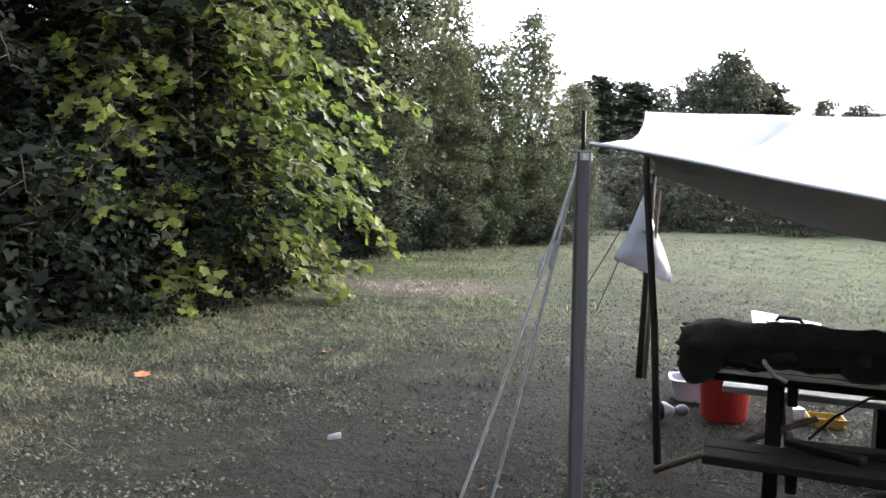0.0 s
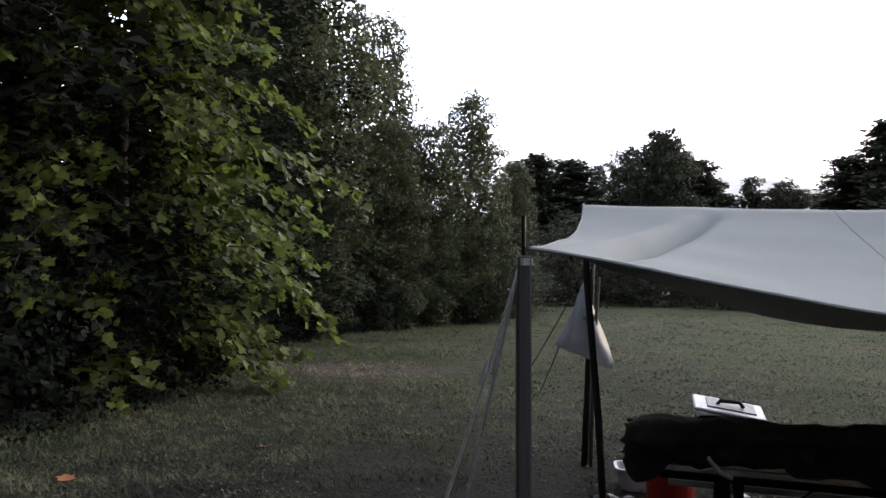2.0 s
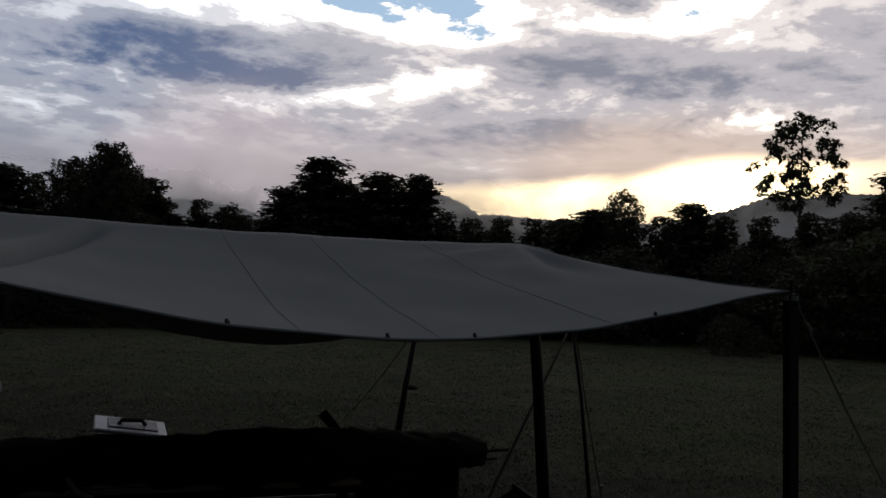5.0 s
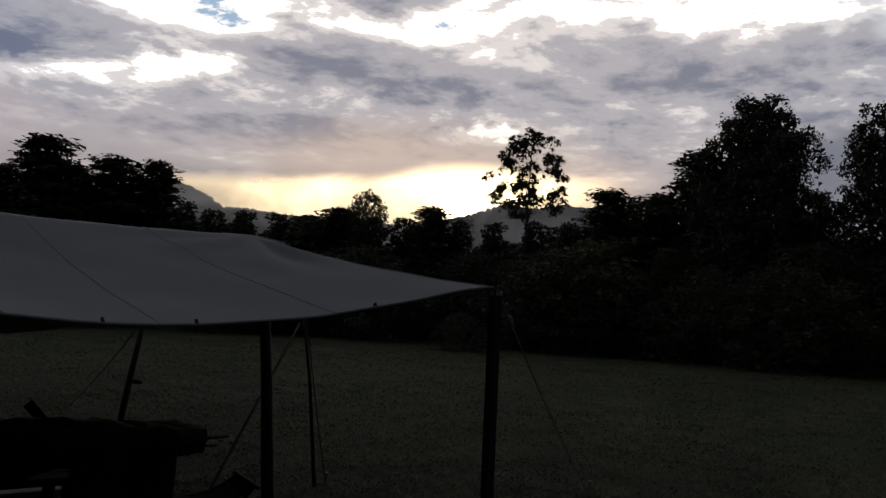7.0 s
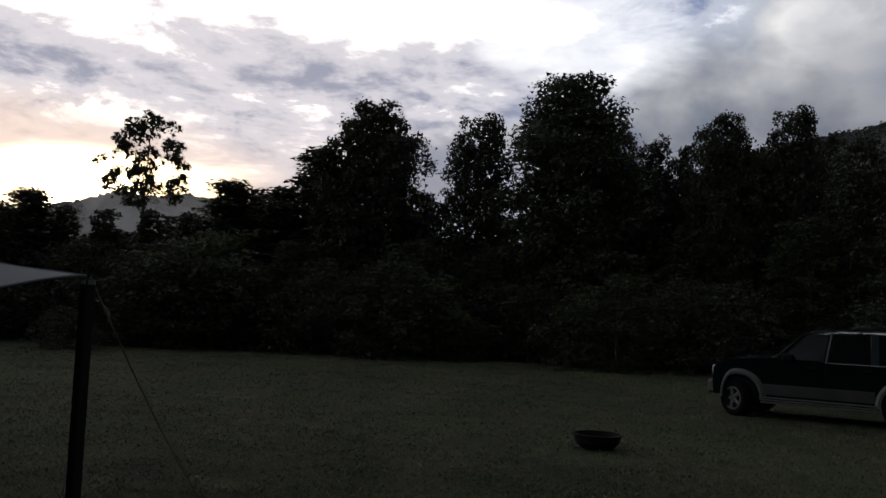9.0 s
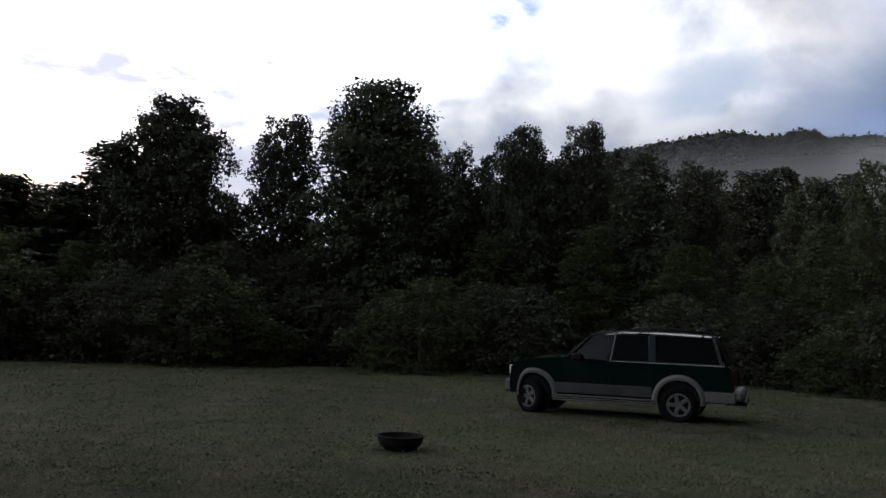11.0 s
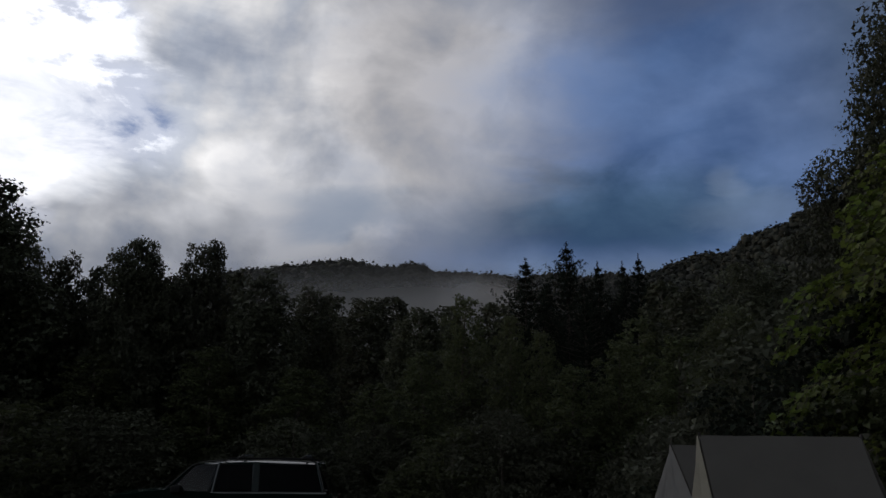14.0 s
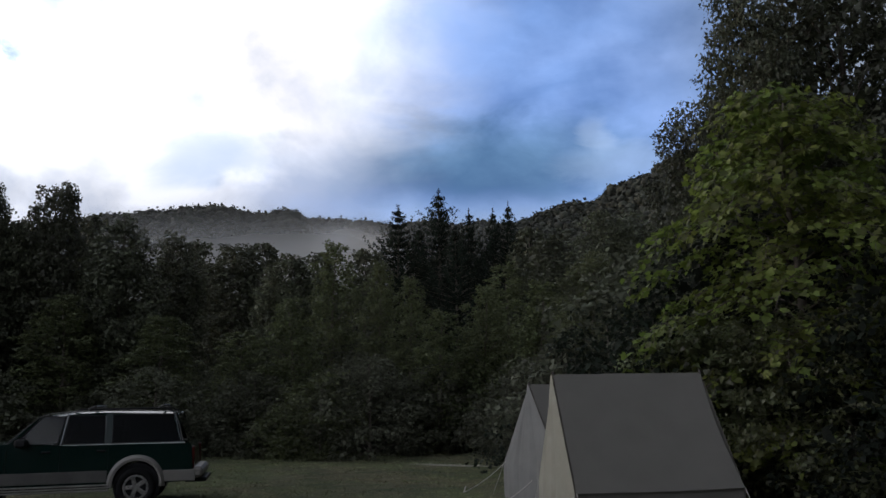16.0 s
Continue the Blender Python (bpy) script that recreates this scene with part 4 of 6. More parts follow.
bush_light = full_tree("bush", 32, 3.0, 1.65, 0.02, 0.10, 5200, "leaf_bright", "pale green bush at the meadow's edge", **mound)[0]
near_bush = full_tree("bush", 33, 3.0, 1.6, 0.02, 0.085, 5000, "leaf_shade", "leafy undergrowth at the edge of the woods, leaves darkened for shade", shape="diamond", **mound)[0]
mid_bush = full_tree("bush", 34, 3.0, 1.6, 0.02, 0.085, 4500, "leaf_shade", "leafy undergrowth at the edge of the woods, leaves darkened for shade", shape="diamond", **mound)[0]
mid_light = full_tree("bush", 35, 3.0, 1.6, 0.02, 0.08, 8000, "leaf_glade", "green leafy bush behind the tents", **mound)[0]

TREES = {
    "oak": [(16.5, 9.2, 50, 5.4), (77.1, 14.5, 43, 8.8), (91.0, 16.7, 41, 11.2), (101, 14, 40, 6)],
    "maple": [(24.1, 5.9, 50, 3.6), (50.8, 7.8, 44, 4.2), (96.6, 12.7, 44, 4.4), (109.3, 12.4, 38, 6), (138.5, 11.5, 36, 7), (94, 13.5, 47, 5), (112.5, 11.6, 44, 5)],
    "ash": [(14.1, 8.1, 52, 4), (84.4, 14.1, 42, 6.2), (105.1, 14.3, 40, 5), (116, 11.0, 60, 6), (80.5, 8.6, 46, 5), (120, 10.2, 52, 6)],
    "poplar": [(70, 8, 56, 5), (86, 7, 57, 5), (89.5, 7.5, 58, 5), (93, 8.2, 57, 5), (97, 9.0, 58, 5), (100, 9.4, 56, 5), (104, 9.5, 58, 5), (108, 9.4, 56, 5), (12.2, 6.8, 55, 3.2), (22.1, 6, 52, 3), (38.8, 6, 46, 2.6), (20.2, 5, 54, 3), (26.2, 4.9, 52, 3),
               (42.6, 5.7, 44, 3.4), (44.8, 5.7, 46, 3), (47, 5.6, 46, 3.4), (40.6, 5.6, 48, 3), (48.9, 6.2, 45, 2.8), (53.4, 6, 44, 3.2), (57.4, 6, 46, 3.2), (59.8, 6, 46, 3.2), (62.5, 6.2, 46, 3), (65, 6.2, 44, 3.2),
               (70.8, 8, 44, 3.2), (98.6, 12, 42, 3.4), (103, 11.8, 43, 3.4), (107.3, 12.4, 44, 3.2), (118, 11.0, 66, 4), (113.6, 11.0, 70, 4), (122, 10.4, 64, 4), (125, 10.6, 60, 4), (136.5, 11.8, 52, 4)] + [(6.5 + 2.9 * k, 4.7 + 0.9 * math.sin(2.3 * k) + 0.5 * math.sin(5.1 * k), 51 + 3 * math.cos(1.9 * k), 6.5 + 1.5 * math.sin(3.7 * k)) for k in range(22)]
              # twelve more stand unseen behind the camera, added to block sky light
              + [(185 + 12.5 * k, 34 + 5 * math.sin(2.1 * k), 17 + 2 * math.cos(1.7 * k), 26) for k in range(12)],
    "spire": [(30.2, 9.3, 46, 10), (34.2, 8.5, 45, 9), (8.1, 7.7, 48, 7), (27.8, 7.2, 47, 8), (32.0, 7.6, 48, 8), (36.8, 8.5, 45, 7.5), (55.4, 6.9, 46, 7), (67.6, 8.6, 44, 9), (73.6, 11.2, 44, 10), (6.6, 7.1, 46, 6), (18.7, 7.2, 52, 8), (10.4, 7.3, 50, 9), (48.9, 6.4, 45, 8), (71.0, 8.4, 44, 8)],
    "edge": [(157.5, 31, 23, 15), (148.2, 18.5, 23, 8), (152.3, 25.5, 21, 9.5), (142.5, 12.5, 32, 8)],
    "shade": [(-15, 21, 18, 20), (-26, 34, 14, 30), (-36, 38, 12, 34)],
    "young": [(123.1, 11.2, 37, 4.6), (126.3, 9.9, 35, 3.6), (128.4, 8.8, 34, 3.8), (133.6, 8.0, 32, 4.6), (120.2, 7.4, 33, 5), (137.5, 8.2, 30, 6), (112, 6.2, 35, 6), (117, 5.2, 34, 5), (130.5, 6.4, 31, 5), (80, 5.2, 38, 6), (72, 4.8, 39, 6), (99, 6.5, 38, 6), (106, 7.4, 37, 6), (135, 9.5, 36, 5)],
    "glade": [(141, 10, 27, 6.5), (-8.5, 10.5, 19, 8), (3.2, 12.0, 24.5, 6.4), (0.3, 10, 23, 6), (-2.9, 16.8, 23, 6.5), (-6.5, 20, 21, 9), (-10.5, 25, 19.5, 11), (-14, 24, 19, 12), (6.3, 7.4, 27, 3.6), (-2.5, 10, 21.5, 6)],
}
for key, entries in TREES.items():
    proto, tall, spread = KINDS[key]
    stamp(proto, row(entries, tall, spread, rng_place), key + "s of the woods")

# the open tree before the sun
lone = full_tree("lone_tree", 43, 12.9, 2.3, 0.60, 0.17, 9000, "leaf_mid", "open-crowned lone tree against the sunset", lobes=34, sprays=6, widest=0.42, core=0.03, trunk=0.17, bough=0.27)[0]
lone.matrix_world = standing(*polar(62.0, 50), 1, 0.985, 0.4)

# brush along the edge of the field
dark, light, close, middle = [], [], [], []
for az0, az1, step_az, far, tall in ((5, 60, 2.1, 38, 3.0), (58, 136, 2.1, 33, 2.6), (60, 136, 2.7, 37, 4.0), (118, 146, 2.6, 29, 2.6)):
    az = az0
    while az < az1:
        x, y = polar(az, far * rng_place.uniform(0.96, 1.16))
        s = tall / 3 * rng_place.uniform(0.55, 1.5)
        (light if rng_place.random() < 0.3 and az > 62 else dark).append(standing(x, y, s * rng_place.uniform(0.9, 1.5), s, rng_place.uniform(0, 6.28)))
        az += step_az * rng_place.uniform(0.75, 1.25)
# undergrowth along the near woods
EDGE = [(-7.5, 5.2), (-5.2, 7.6), (-4.3, 9.0), (-3.2, 11.6), (-3.6, 15.5), (-2.2, 19.5), (-0.6, 22.5), (2.0, 25.5), (4.0, 31.0)]
for (x0, y0), (x1, y1) in zip(EDGE, EDGE[1:]):
    n = int(math.hypot(x1 - x0, y1 - y0) / 1.35) + 1
    for k in range(n):
        f = (k + rng_place.random()) / n
        for back, tall in ((0.4, 1.9), (2.0, 3.2)):
            x, y = x0 + (x1 - x0) * f - back * 0.9 + rng_place.uniform(-0.3, 0.3), y0 + (y1 - y0) * f + rng_place.uniform(-0.3, 0.3) + back * 0.2
            s = tall / 3 * rng_place.uniform(0.75, 1.3)
            (close if back < 1 and y < 17 else middle if y < 21 else dark).append(standing(x, y, s, s, rng_place.uniform(0, 6.28)))
# behind the tents
tents, shady = [], []
for az, far, tall in ((136, 25, 2.6), (139, 22, 3.0), (142, 19, 3.2), (145, 17, 3.4), (147.5, 16.5, 3.0), (150, 16, 3.4), (153, 15.5, 3.2), (156, 15, 3.4), (160, 14.5, 3.6), (148, 19, 5), (152, 18.5, 5), (157, 18, 5), (143.5, 22, 5)):
    s = tall / 3 * rng_place.uniform(0.9, 1.15)
    (dark if far > 19.5 else shady if int(az) % 3 else tents).append(standing(*polar(az, far), s, s, rng_place.uniform(0, 6.28)))
stamp(bush, dark, "bushes round the meadow")
stamp(mid_bush, middle, "bushes round the meadow")
stamp(mid_bush, shady, "bushes round the meadow")
stamp(mid_light, tents, "bushes round the meadow")
stamp(near_bush, close, "bushes round the meadow")
stamp(bush_light, light, "bushes round the meadow")

# the near sycamores with large lobed leaves
spray_tree("sycamore_tree", 51, 6.6, 2.75, 0.125, "leaf_near", "sycamore with yellow-green lobed leaves over the meadow", standing(-3.95, 11.0, 1, 1, 0.0), 58, 18, 10)
spray_tree("sycamore_tree", 52, 7.6, 3.1, 0.125, "leaf_near", "sycamore with sunlit lobed leaves beside the tents", standing(*polar(154.0, 16.5), 1.05, 1, 0.0), 62, 18, 10)
spray_tree("shaded_sapling", 53, 6.5, 2.6, 0.11, "leaf_shade", "sapling with lobed leaves darkened for shade at the edge of the woods", standing(-6.6, 8.8, 1, 1, 0.0), 34, 11, 7)
spray_tree("shaded_sapling", 54, 6.0, 2.0, 0.095, "leaf_shade", "sapling with lobed leaves darkened for shade at the edge of the woods", standing(-5.35, 9.0, 1, 1, 0.0), 40, 12, 9)


def pine(seed, at):
    """A tall pine with whorls of drooping boughs."""
    rng = np.random.default_rng(seed)
    ob = thing("pine_tree", at, "tall dark pine with layered boughs", "tree", "pines before the hill")
    bm, c, d = bmesh_of(), [], []
    tube(bm, [(0, 0, 0), (0.05, 0, 6), (0, 0.05, 12), (0, 0, 18)], [0.3, 0.22, 0.13, 0.02], 7)
    h = 2.2
    while h < 17.3:
        reach = min(4.3, 0.08 + 0.70 * (17.6 - h)) * rng.uniform(0.8, 1.15)
        n = int(rng.integers(6, 9))
        a0 = rng.uniform(0, 6.28)
        for k in range(n):
            a = a0 + 6.28 * k / n + rng.uniform(-0.3, 0.3)
            r = reach * rng.uniform(0.7, 1.1)
            tip = Vector((0.7 * r * math.cos(a), 0.7 * r * math.sin(a), h + 0.19 * r))
            tube(bm, [(0, 0, h), tip], [0.04, 0.012], 4)
            m = int(16 + 110 * r / 3)
            f = rng.uniform(0.06, 1.03, m)
            p = np.array([r * math.cos(a), r * math.sin(a), 0])[None] * f[:, None] + rng.normal(size=(m, 3)) * (0.15, 0.15, 0.07) * (1.5 - f[:, None])
            p[:, 2] += h + r * (0.62 * f * f - 0.16 * f)
            c.append(p)
            d.append(np.tile((math.cos(a), math.sin(a), 0.25), (m, 1)))
        h += rng.uniform(0.45, 0.65)
    lead = rng.uniform(16.6, 18.0, 70)          # the leading shoot
    c.append(np.stack([rng.normal(0, 0.07, 70) * (18.4 - lead), rng.normal(0, 0.07, 70) * (18.4 - lead), lead], 1))
    d.append(np.tile((0.1, 0.0, 1.0), (70, 1)))
    c, d = np.concatenate(c), np.concatenate(d)
    part("trunk", bm, M["bark"], ob, smooth=True)
    v, f = leaves(c, 0.17 * rng.uniform(0.6, 1.3, len(c)), rng, outward=d * 2)
    part("crown", mesh_arrays("crown", v, f, M["needle"]), None, ob)
    return ob


pines = row([(127.3, 13.8, 66, 5.2), (130.2, 14.8, 66, 5.4), (132.3, 13.4, 68, 4.0), (134, 13.4, 66, 3), (135.1, 13.8, 65, 3.4), (128.8, 12.4, 72, 4), (131.3, 12.3, 62, 4), (136.6, 12.3, 68, 4)], 18.0, 3.0, rng_place)
stamp(pine(61, Matrix()), pines)


# ---- the canvas fly and its poles ----
FLY_L, FLY_R = Vector((0.18, 3.20, 1.745)), Vector((4.24, 2.43, 1.765))        # front corners
RIDGE_L, RIDGE_R = Vector((0.78, 5.19, 2.055)), Vector((4.52, 4.70, 2.10))
BACK_L, BACK_R = Vector((1.30, 7.32, 1.74)), Vector((5.75, 6.95, 1.70))


def fly_point(u, v):
    """The fly's cloth: u along the ridge, v from the front edge (0) over the ridge (1) to the back edge (2)."""
    front = FLY_L.lerp(FLY_R, u) - Vector((0, 0, 0.262 * (4 * u * (1 - u)) ** 1.35))
    front += Vector((0.0, 0.10, 0)) * (4 * u * (1 - u)) ** 0.8
    ridge = RIDGE_L.lerp(RIDGE_R, u) - Vector((0, 0, 0.03 * 4 * u * (1 - u)))
    back = BACK_L.lerp(BACK_R, u) - Vector((0, 0, 0.50 * (4 * u * (1 - u)) ** 1.15))
    back -= Vector((0, 0.35, 0)) * (4 * u * (1 - u)) ** 0.7
    if v <= 1:
        p = front.lerp(ridge, v)
        low, w = 1.0, v
    else:
        p = ridge.lerp(back, v - 1)
        low, w = 1.1, 2 - v
    mid = 4 * w * (1 - w)
    ends = (1 - 4 * u * (1 - u)) ** 2
    # the cloth hangs between ridge and edge, most at the two ends, which curve inwards
    p.z -= ((0.045 if u < 0.8 else 0.045 - 0.025 * (u - 0.8)) * mid + (0.06 if u < 0.5 else 0.0) * ends * w * w * (1 - w) * 4) * low
    inward = (RIDGE_R - RIDGE_L).normalized() * (0.04 * mid * ends) * (1 if u < 0.5 else -1)
    p += inward
    # folds running from the ridge poles and a long slack fold from the left corner
    for uc, vc, a, k in ((0.97, 0.97, -0.9, 11),):
        d = math.hypot((u - uc) * 3.7, (v - vc) * 2.0)
        ang = math.atan2((v - vc) * 2.0, (u - uc) * 3.7)
        p.z += 0.026 * math.sin(math.pi * min(v, 1.0)) ** 0.5 * math.sin(ang * k) * math.exp(-((d - 0.5) / 0.42) ** 2)
    if v <= 1:
        du = u - (0.055 + 0.075 * v + 0.09 * v * v)
        along = math.sin(math.pi * min(1.0, v / 0.92)) ** 0.7 if v < 0.92 else 0.0
        p.z += (-0.11 * math.exp(-(du / 0.014) ** 2) + 0.03 * math.exp(-((du + 0.035) / 0.018) ** 2)) * along
    p.z += 0.010 * noise.noise(Vector((u * 9, v * 5, 2)))
    return p


def build_fly():
    ob = thing("canvas_fly", (0, 0, 0), "grey-white canvas fly stretched over a ridge on poles", "canopy")
    bm = bmesh_of()
    sheet(bm, [[fly_point(i / 180, j / 30) for i in range(181)] for j in range(61)])
    part("cloth", bm, M["canvas_fly"], ob, smooth=True)
    for u in (0.37, 0.52, 0.74):
        bm = bmesh_of()
        pts = [fly_point(u + 0.05 * (1 - abs(1 - v / 30)) * 0.4 - 0.02 * (v / 60), v / 30) + Vector((0, 0, 0.001)) for v in range(61)]
        tube(bm, pts, 0.0016, 4)
        part("seam", bm, M["canvas_fly"], ob)
    for v in (0, 2):
        bm = bmesh_of()
        tube(bm, [fly_point(i / 80, v) for i in range(81)], 0.007, 5)
        part("hem", bm, M["canvas_fly"], ob)
    for u in (0.0, 1.0):
        bm = bmesh_of()
        tube(bm, [fly_point(u, v / 30) for v in range(61)], 0.007, 5)
        part("hem", bm, M["canvas_fly"], ob)
    for u in (0.30, 0.46, 0.56, 0.80):
        bm = bmesh_of()
        p = fly_point(u, 0.012)
        tube(bm, [p + Vector((0, -0.012, -0.012)), p + Vector((0, 0.0, 0.014)), p + Vector((0.012, 0.012, 0.002))], 0.008, 6)
        part("grommet_tie", bm, M["rope_dark"], ob)


build_fly()


def square_post(name, label, foot, top, width, mat, pin=0.0):
    foot, top = Vector(foot), Vector(top)
    ob = thing(name, foot, label, "pole", "poles of the canvas fly")
    bm = bmesh_of()
    way = top - foot
    turn = way.to_track_quat("Z", "Y").to_matrix().to_4x4()
    box(bm, (width, width * 0.8, way.length), way / 2, turn, 0.006)
    part("shaft", bm, mat, ob)
    if pin:
        bm = bmesh_of()
        d = way.normalized()
        tube(bm, [way - d * 0.06, way + d * pin], 0.008, 7)
        part("iron_pin", bm, M["iron"], ob, "black iron pin")
        bm = bmesh_of()
        tube(bm, [way - d * 0.035, way - d * 0.01], width * 0.58, 10)
        part("rope_lashing", bm, M["rope"], ob, "pale rope lashing")
    return ob


def round_pole(label, points, radius, mat="pole", name="tent_pole", knob=None):
    foot = Vector(points[0])
    ob = thing(name, foot, label, "pole", "poles of the canvas fly")
    bm = bmesh_of()
    n = len(points)
    tube(bm, [Vector(p) - foot for p in points], [radius * (1.08 - 0.25 * k / max(n - 1, 1)) for k in range(n)], 9)
    part("shaft", bm, M[mat], ob, smooth=True)
    if knob:
        bm = bmesh_of()
        q = Vector(knob) - foot
        tube(bm, [q, q + Vector((0.05, -0.02, 0.01)), q + Vector((0.11, -0.05, 0.0))], [0.012, 0.03, 0.02], 7)
        part("hook", bm, M["iron"], ob, "dark hook")
    return ob


square_post("wooden_post", "weathered square wooden post with an iron pin on top", (0.19, 3.20, -0.05), (0.16, 3.20, 1.72), 0.062, M["timber"], 0.14)
round_pole("slim dark wooden pole under the fly's ridge", [(0.90, 4.97, -0.04), (0.86, 5.06, 0.8), (0.80, 5.16, 1.6), (0.78, 5.19, 2.05)], 0.022)
round_pole("dark wooden pole at the fly's back corner", [(1.24, 7.23, -0.04), (1.27, 7.27, 0.8), (1.30, 7.32, 1.74)], 0.03)
round_pole("peeled pale stick standing beside a dark pole", [(1.28, 7.18, -0.03), (1.30, 7.20, 0.9), (1.34, 7.24, 1.60)], 0.017, "stick", "stick")
round_pole("dark square pole under the fly's ridge", [(4.64, 4.53, -0.05), (4.60, 4.60, 1.0), (4.54, 4.69, 2.12)], 0.046)
square_post("wooden_post", "dark wooden post at the fly's corner", (4.22, 2.40, -0.05), (4.225, 2.42, 1.753), 0.066, M["pole"], 0.07)
round_pole("leaning dark pole holding the fly's back edge", [(5.72, 7.95, -0.04), (5.80, 7.92, 0.6), (5.90, 7.86, 1.35)], 0.036, knob=(5.81, 7.90, 0.62))
round_pole("thin dark pole at the fly's back corner", [(5.64, 4.97, -0.04), (5.59, 5.06, 0.9), (5.54, 5.18, 1.68)], 0.016)


def guy(label, top, foot, mat="rope", radius=0.008, drop=0.05, peg=True, knot=None):
    top, foot = Vector(top), Vector(foot)
    ob = thing("guy_rope", foot, label, "rope", "guy ropes of the camp")
    bm = bmesh_of()
    tube(bm, [p - foot for p in sag(top, foot, drop, 14)], radius, 6)
    part("line", bm, M[mat], ob, smooth=True)
    if knot is not None:
        bm = bmesh_of()
        p = top.lerp(foot, knot) - foot
        way = (foot - top).normalized()
        tube(bm, [p - way * 0.05, p - way * 0.02, p + way * 0.02, p + way * 0.05], [radius * 1.1, radius * 1.7, radius * 1.7, radius * 1.1], 7)
        part("knot", bm, M[mat], ob)
    if peg:
        bm = bmesh_of()
        tube(bm, [(0.02, 0.02, -0.08), (-0.03, -0.03, 0.12)], [0.012, 0.015], 7)
        part("peg", bm, M["peg"], ob, "pale wooden peg")
    return ob


guy("pale twisted guy rope from a wooden post", (0.15, 3.18, 1.70), (-0.375, 3.29, 0.0), radius=0.0062, knot=0.23)
guy("pale twisted guy rope from a wooden post", (0.14, 3.18, 1.68), (-0.20, 3.40, 0.0), radius=0.0062, knot=0.2)
guy("pale guy rope from the fly's corner post", (4.25, 2.42, 1.753), (7.3, 3.10, 0.0), radius=0.0062, knot=0.1)
guy("dark guy rope behind a hanging bag", (1.26, 7.30, 1.66), (1.44, 11.1, 0.0), "rope_dark", 0.006)
guy("dark guy rope behind a hanging bag", (1.24, 7.28, 1.66), (1.05, 10.9, 0.0), "rope_dark", 0.006)
guy("dark guy rope crossing a ridge pole", (5.42, 5.07, 1.42), (3.75, 4.42, 0.0), "rope_dark", 0.011, 0.0)
guy("thin dark line at the back of the fly", (5.56, 5.16, 1.66), (5.74, 4.93, 0.0), "rope_dark", 0.006)
guy("dark guy rope at the fly's back edge", (5.90, 7.86, 1.33), (6.6, 10.3, 0.0), "rope_dark", 0.006)


# ---- the hanging bag ----
def build_bag():
    ob = thing("trash_bag", (1.24, 7.26, 0.84), "white plastic bag of rubbish hanging from a pole", "bag")
    bm = bmesh_of()
    sides, rings = 26, 14
    grid = []
    for j in range(rings + 1):
        f = j / rings
        h = 0.70 * f
        w = 0.245 * (1 - f) ** 0.95 + 0.006
        w *= 1 if f > 0.06 else 0.90 + 1.67 * f
        ring = []
        for k in range(sides):
            a = 2 * math.pi * k / sides
            crease = 1 + 0.10 * math.sin(5 * a + 2 * f) * (1 - f) + 0.05 * math.sin(11 * a + 5 * f)
            x = w * math.cos(a) * crease - 0.03 * f
            y = min(0.62, 0.06 + 2.6 * f) * w * math.sin(a) * crease
            # two low corners, where the bag's seam hangs
            hang = (0.075 - 0.085 * math.cos(a)) * (1 - f) ** 2
            ring.append(bm.verts.new((x, y, h + hang)))
        grid.append(ring)
    for r, s in zip(grid, grid[1:]):
        for k in range(sides):
            bm.faces.new((r[k], r[(k + 1) % sides], s[(k + 1) % sides], s[k]))
    bm.faces.new(grid[0][::-1])
    bm.faces.new(grid[-1])
    part("bag_body", bm, M["bag"], ob, smooth=True)
    bm = bmesh_of()
    lathe(bm, [(0.05, 0.30), (0.085, 0.34), (0.08, 0.42), (0.05, 0.45)], 9)
    part("wrapper", bm, M["bag_green"], ob, "green wrapper showing through")
    bm = bmesh_of()
    tube(bm, [(-0.03, 0, 0.68), (0.0, 0.02, 0.78), (0.04, 0.04, 0.84)], 0.008, 6)
    part("bag_neck", bm, M["bag"], ob)


build_bag()


# ---- the picnic table ----
TABLE = Matrix.Translation((2.02, 4.28, 0)) @ Matrix.Rotation(radians(-20), 4, "Z")


def build_table():
    ob = thing("picnic_table", TABLE, "weathered picnic table darkened for the fly's shade, with pale bench boards", "table")
    L = 1.95
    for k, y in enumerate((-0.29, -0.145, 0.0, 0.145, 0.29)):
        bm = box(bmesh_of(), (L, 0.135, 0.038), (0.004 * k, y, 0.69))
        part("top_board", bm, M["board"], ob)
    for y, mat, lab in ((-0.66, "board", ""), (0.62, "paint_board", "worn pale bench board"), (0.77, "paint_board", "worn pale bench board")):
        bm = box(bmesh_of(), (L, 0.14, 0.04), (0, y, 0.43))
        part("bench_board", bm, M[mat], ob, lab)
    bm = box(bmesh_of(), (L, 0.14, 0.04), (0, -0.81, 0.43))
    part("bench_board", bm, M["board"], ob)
    for x in (-0.66, 0.66):
        for s in (-1, 1):
            if x < 0 and s < 0:
                continue
            turn = Matrix.Rotation(radians(24 * s), 4, "X")
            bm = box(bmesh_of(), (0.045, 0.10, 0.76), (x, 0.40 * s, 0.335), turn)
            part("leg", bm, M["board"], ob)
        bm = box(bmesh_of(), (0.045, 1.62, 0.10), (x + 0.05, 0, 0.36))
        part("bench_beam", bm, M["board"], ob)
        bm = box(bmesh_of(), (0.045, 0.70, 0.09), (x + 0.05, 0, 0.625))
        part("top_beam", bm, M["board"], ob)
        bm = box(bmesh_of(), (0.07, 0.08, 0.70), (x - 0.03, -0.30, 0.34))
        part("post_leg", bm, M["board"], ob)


build_table()


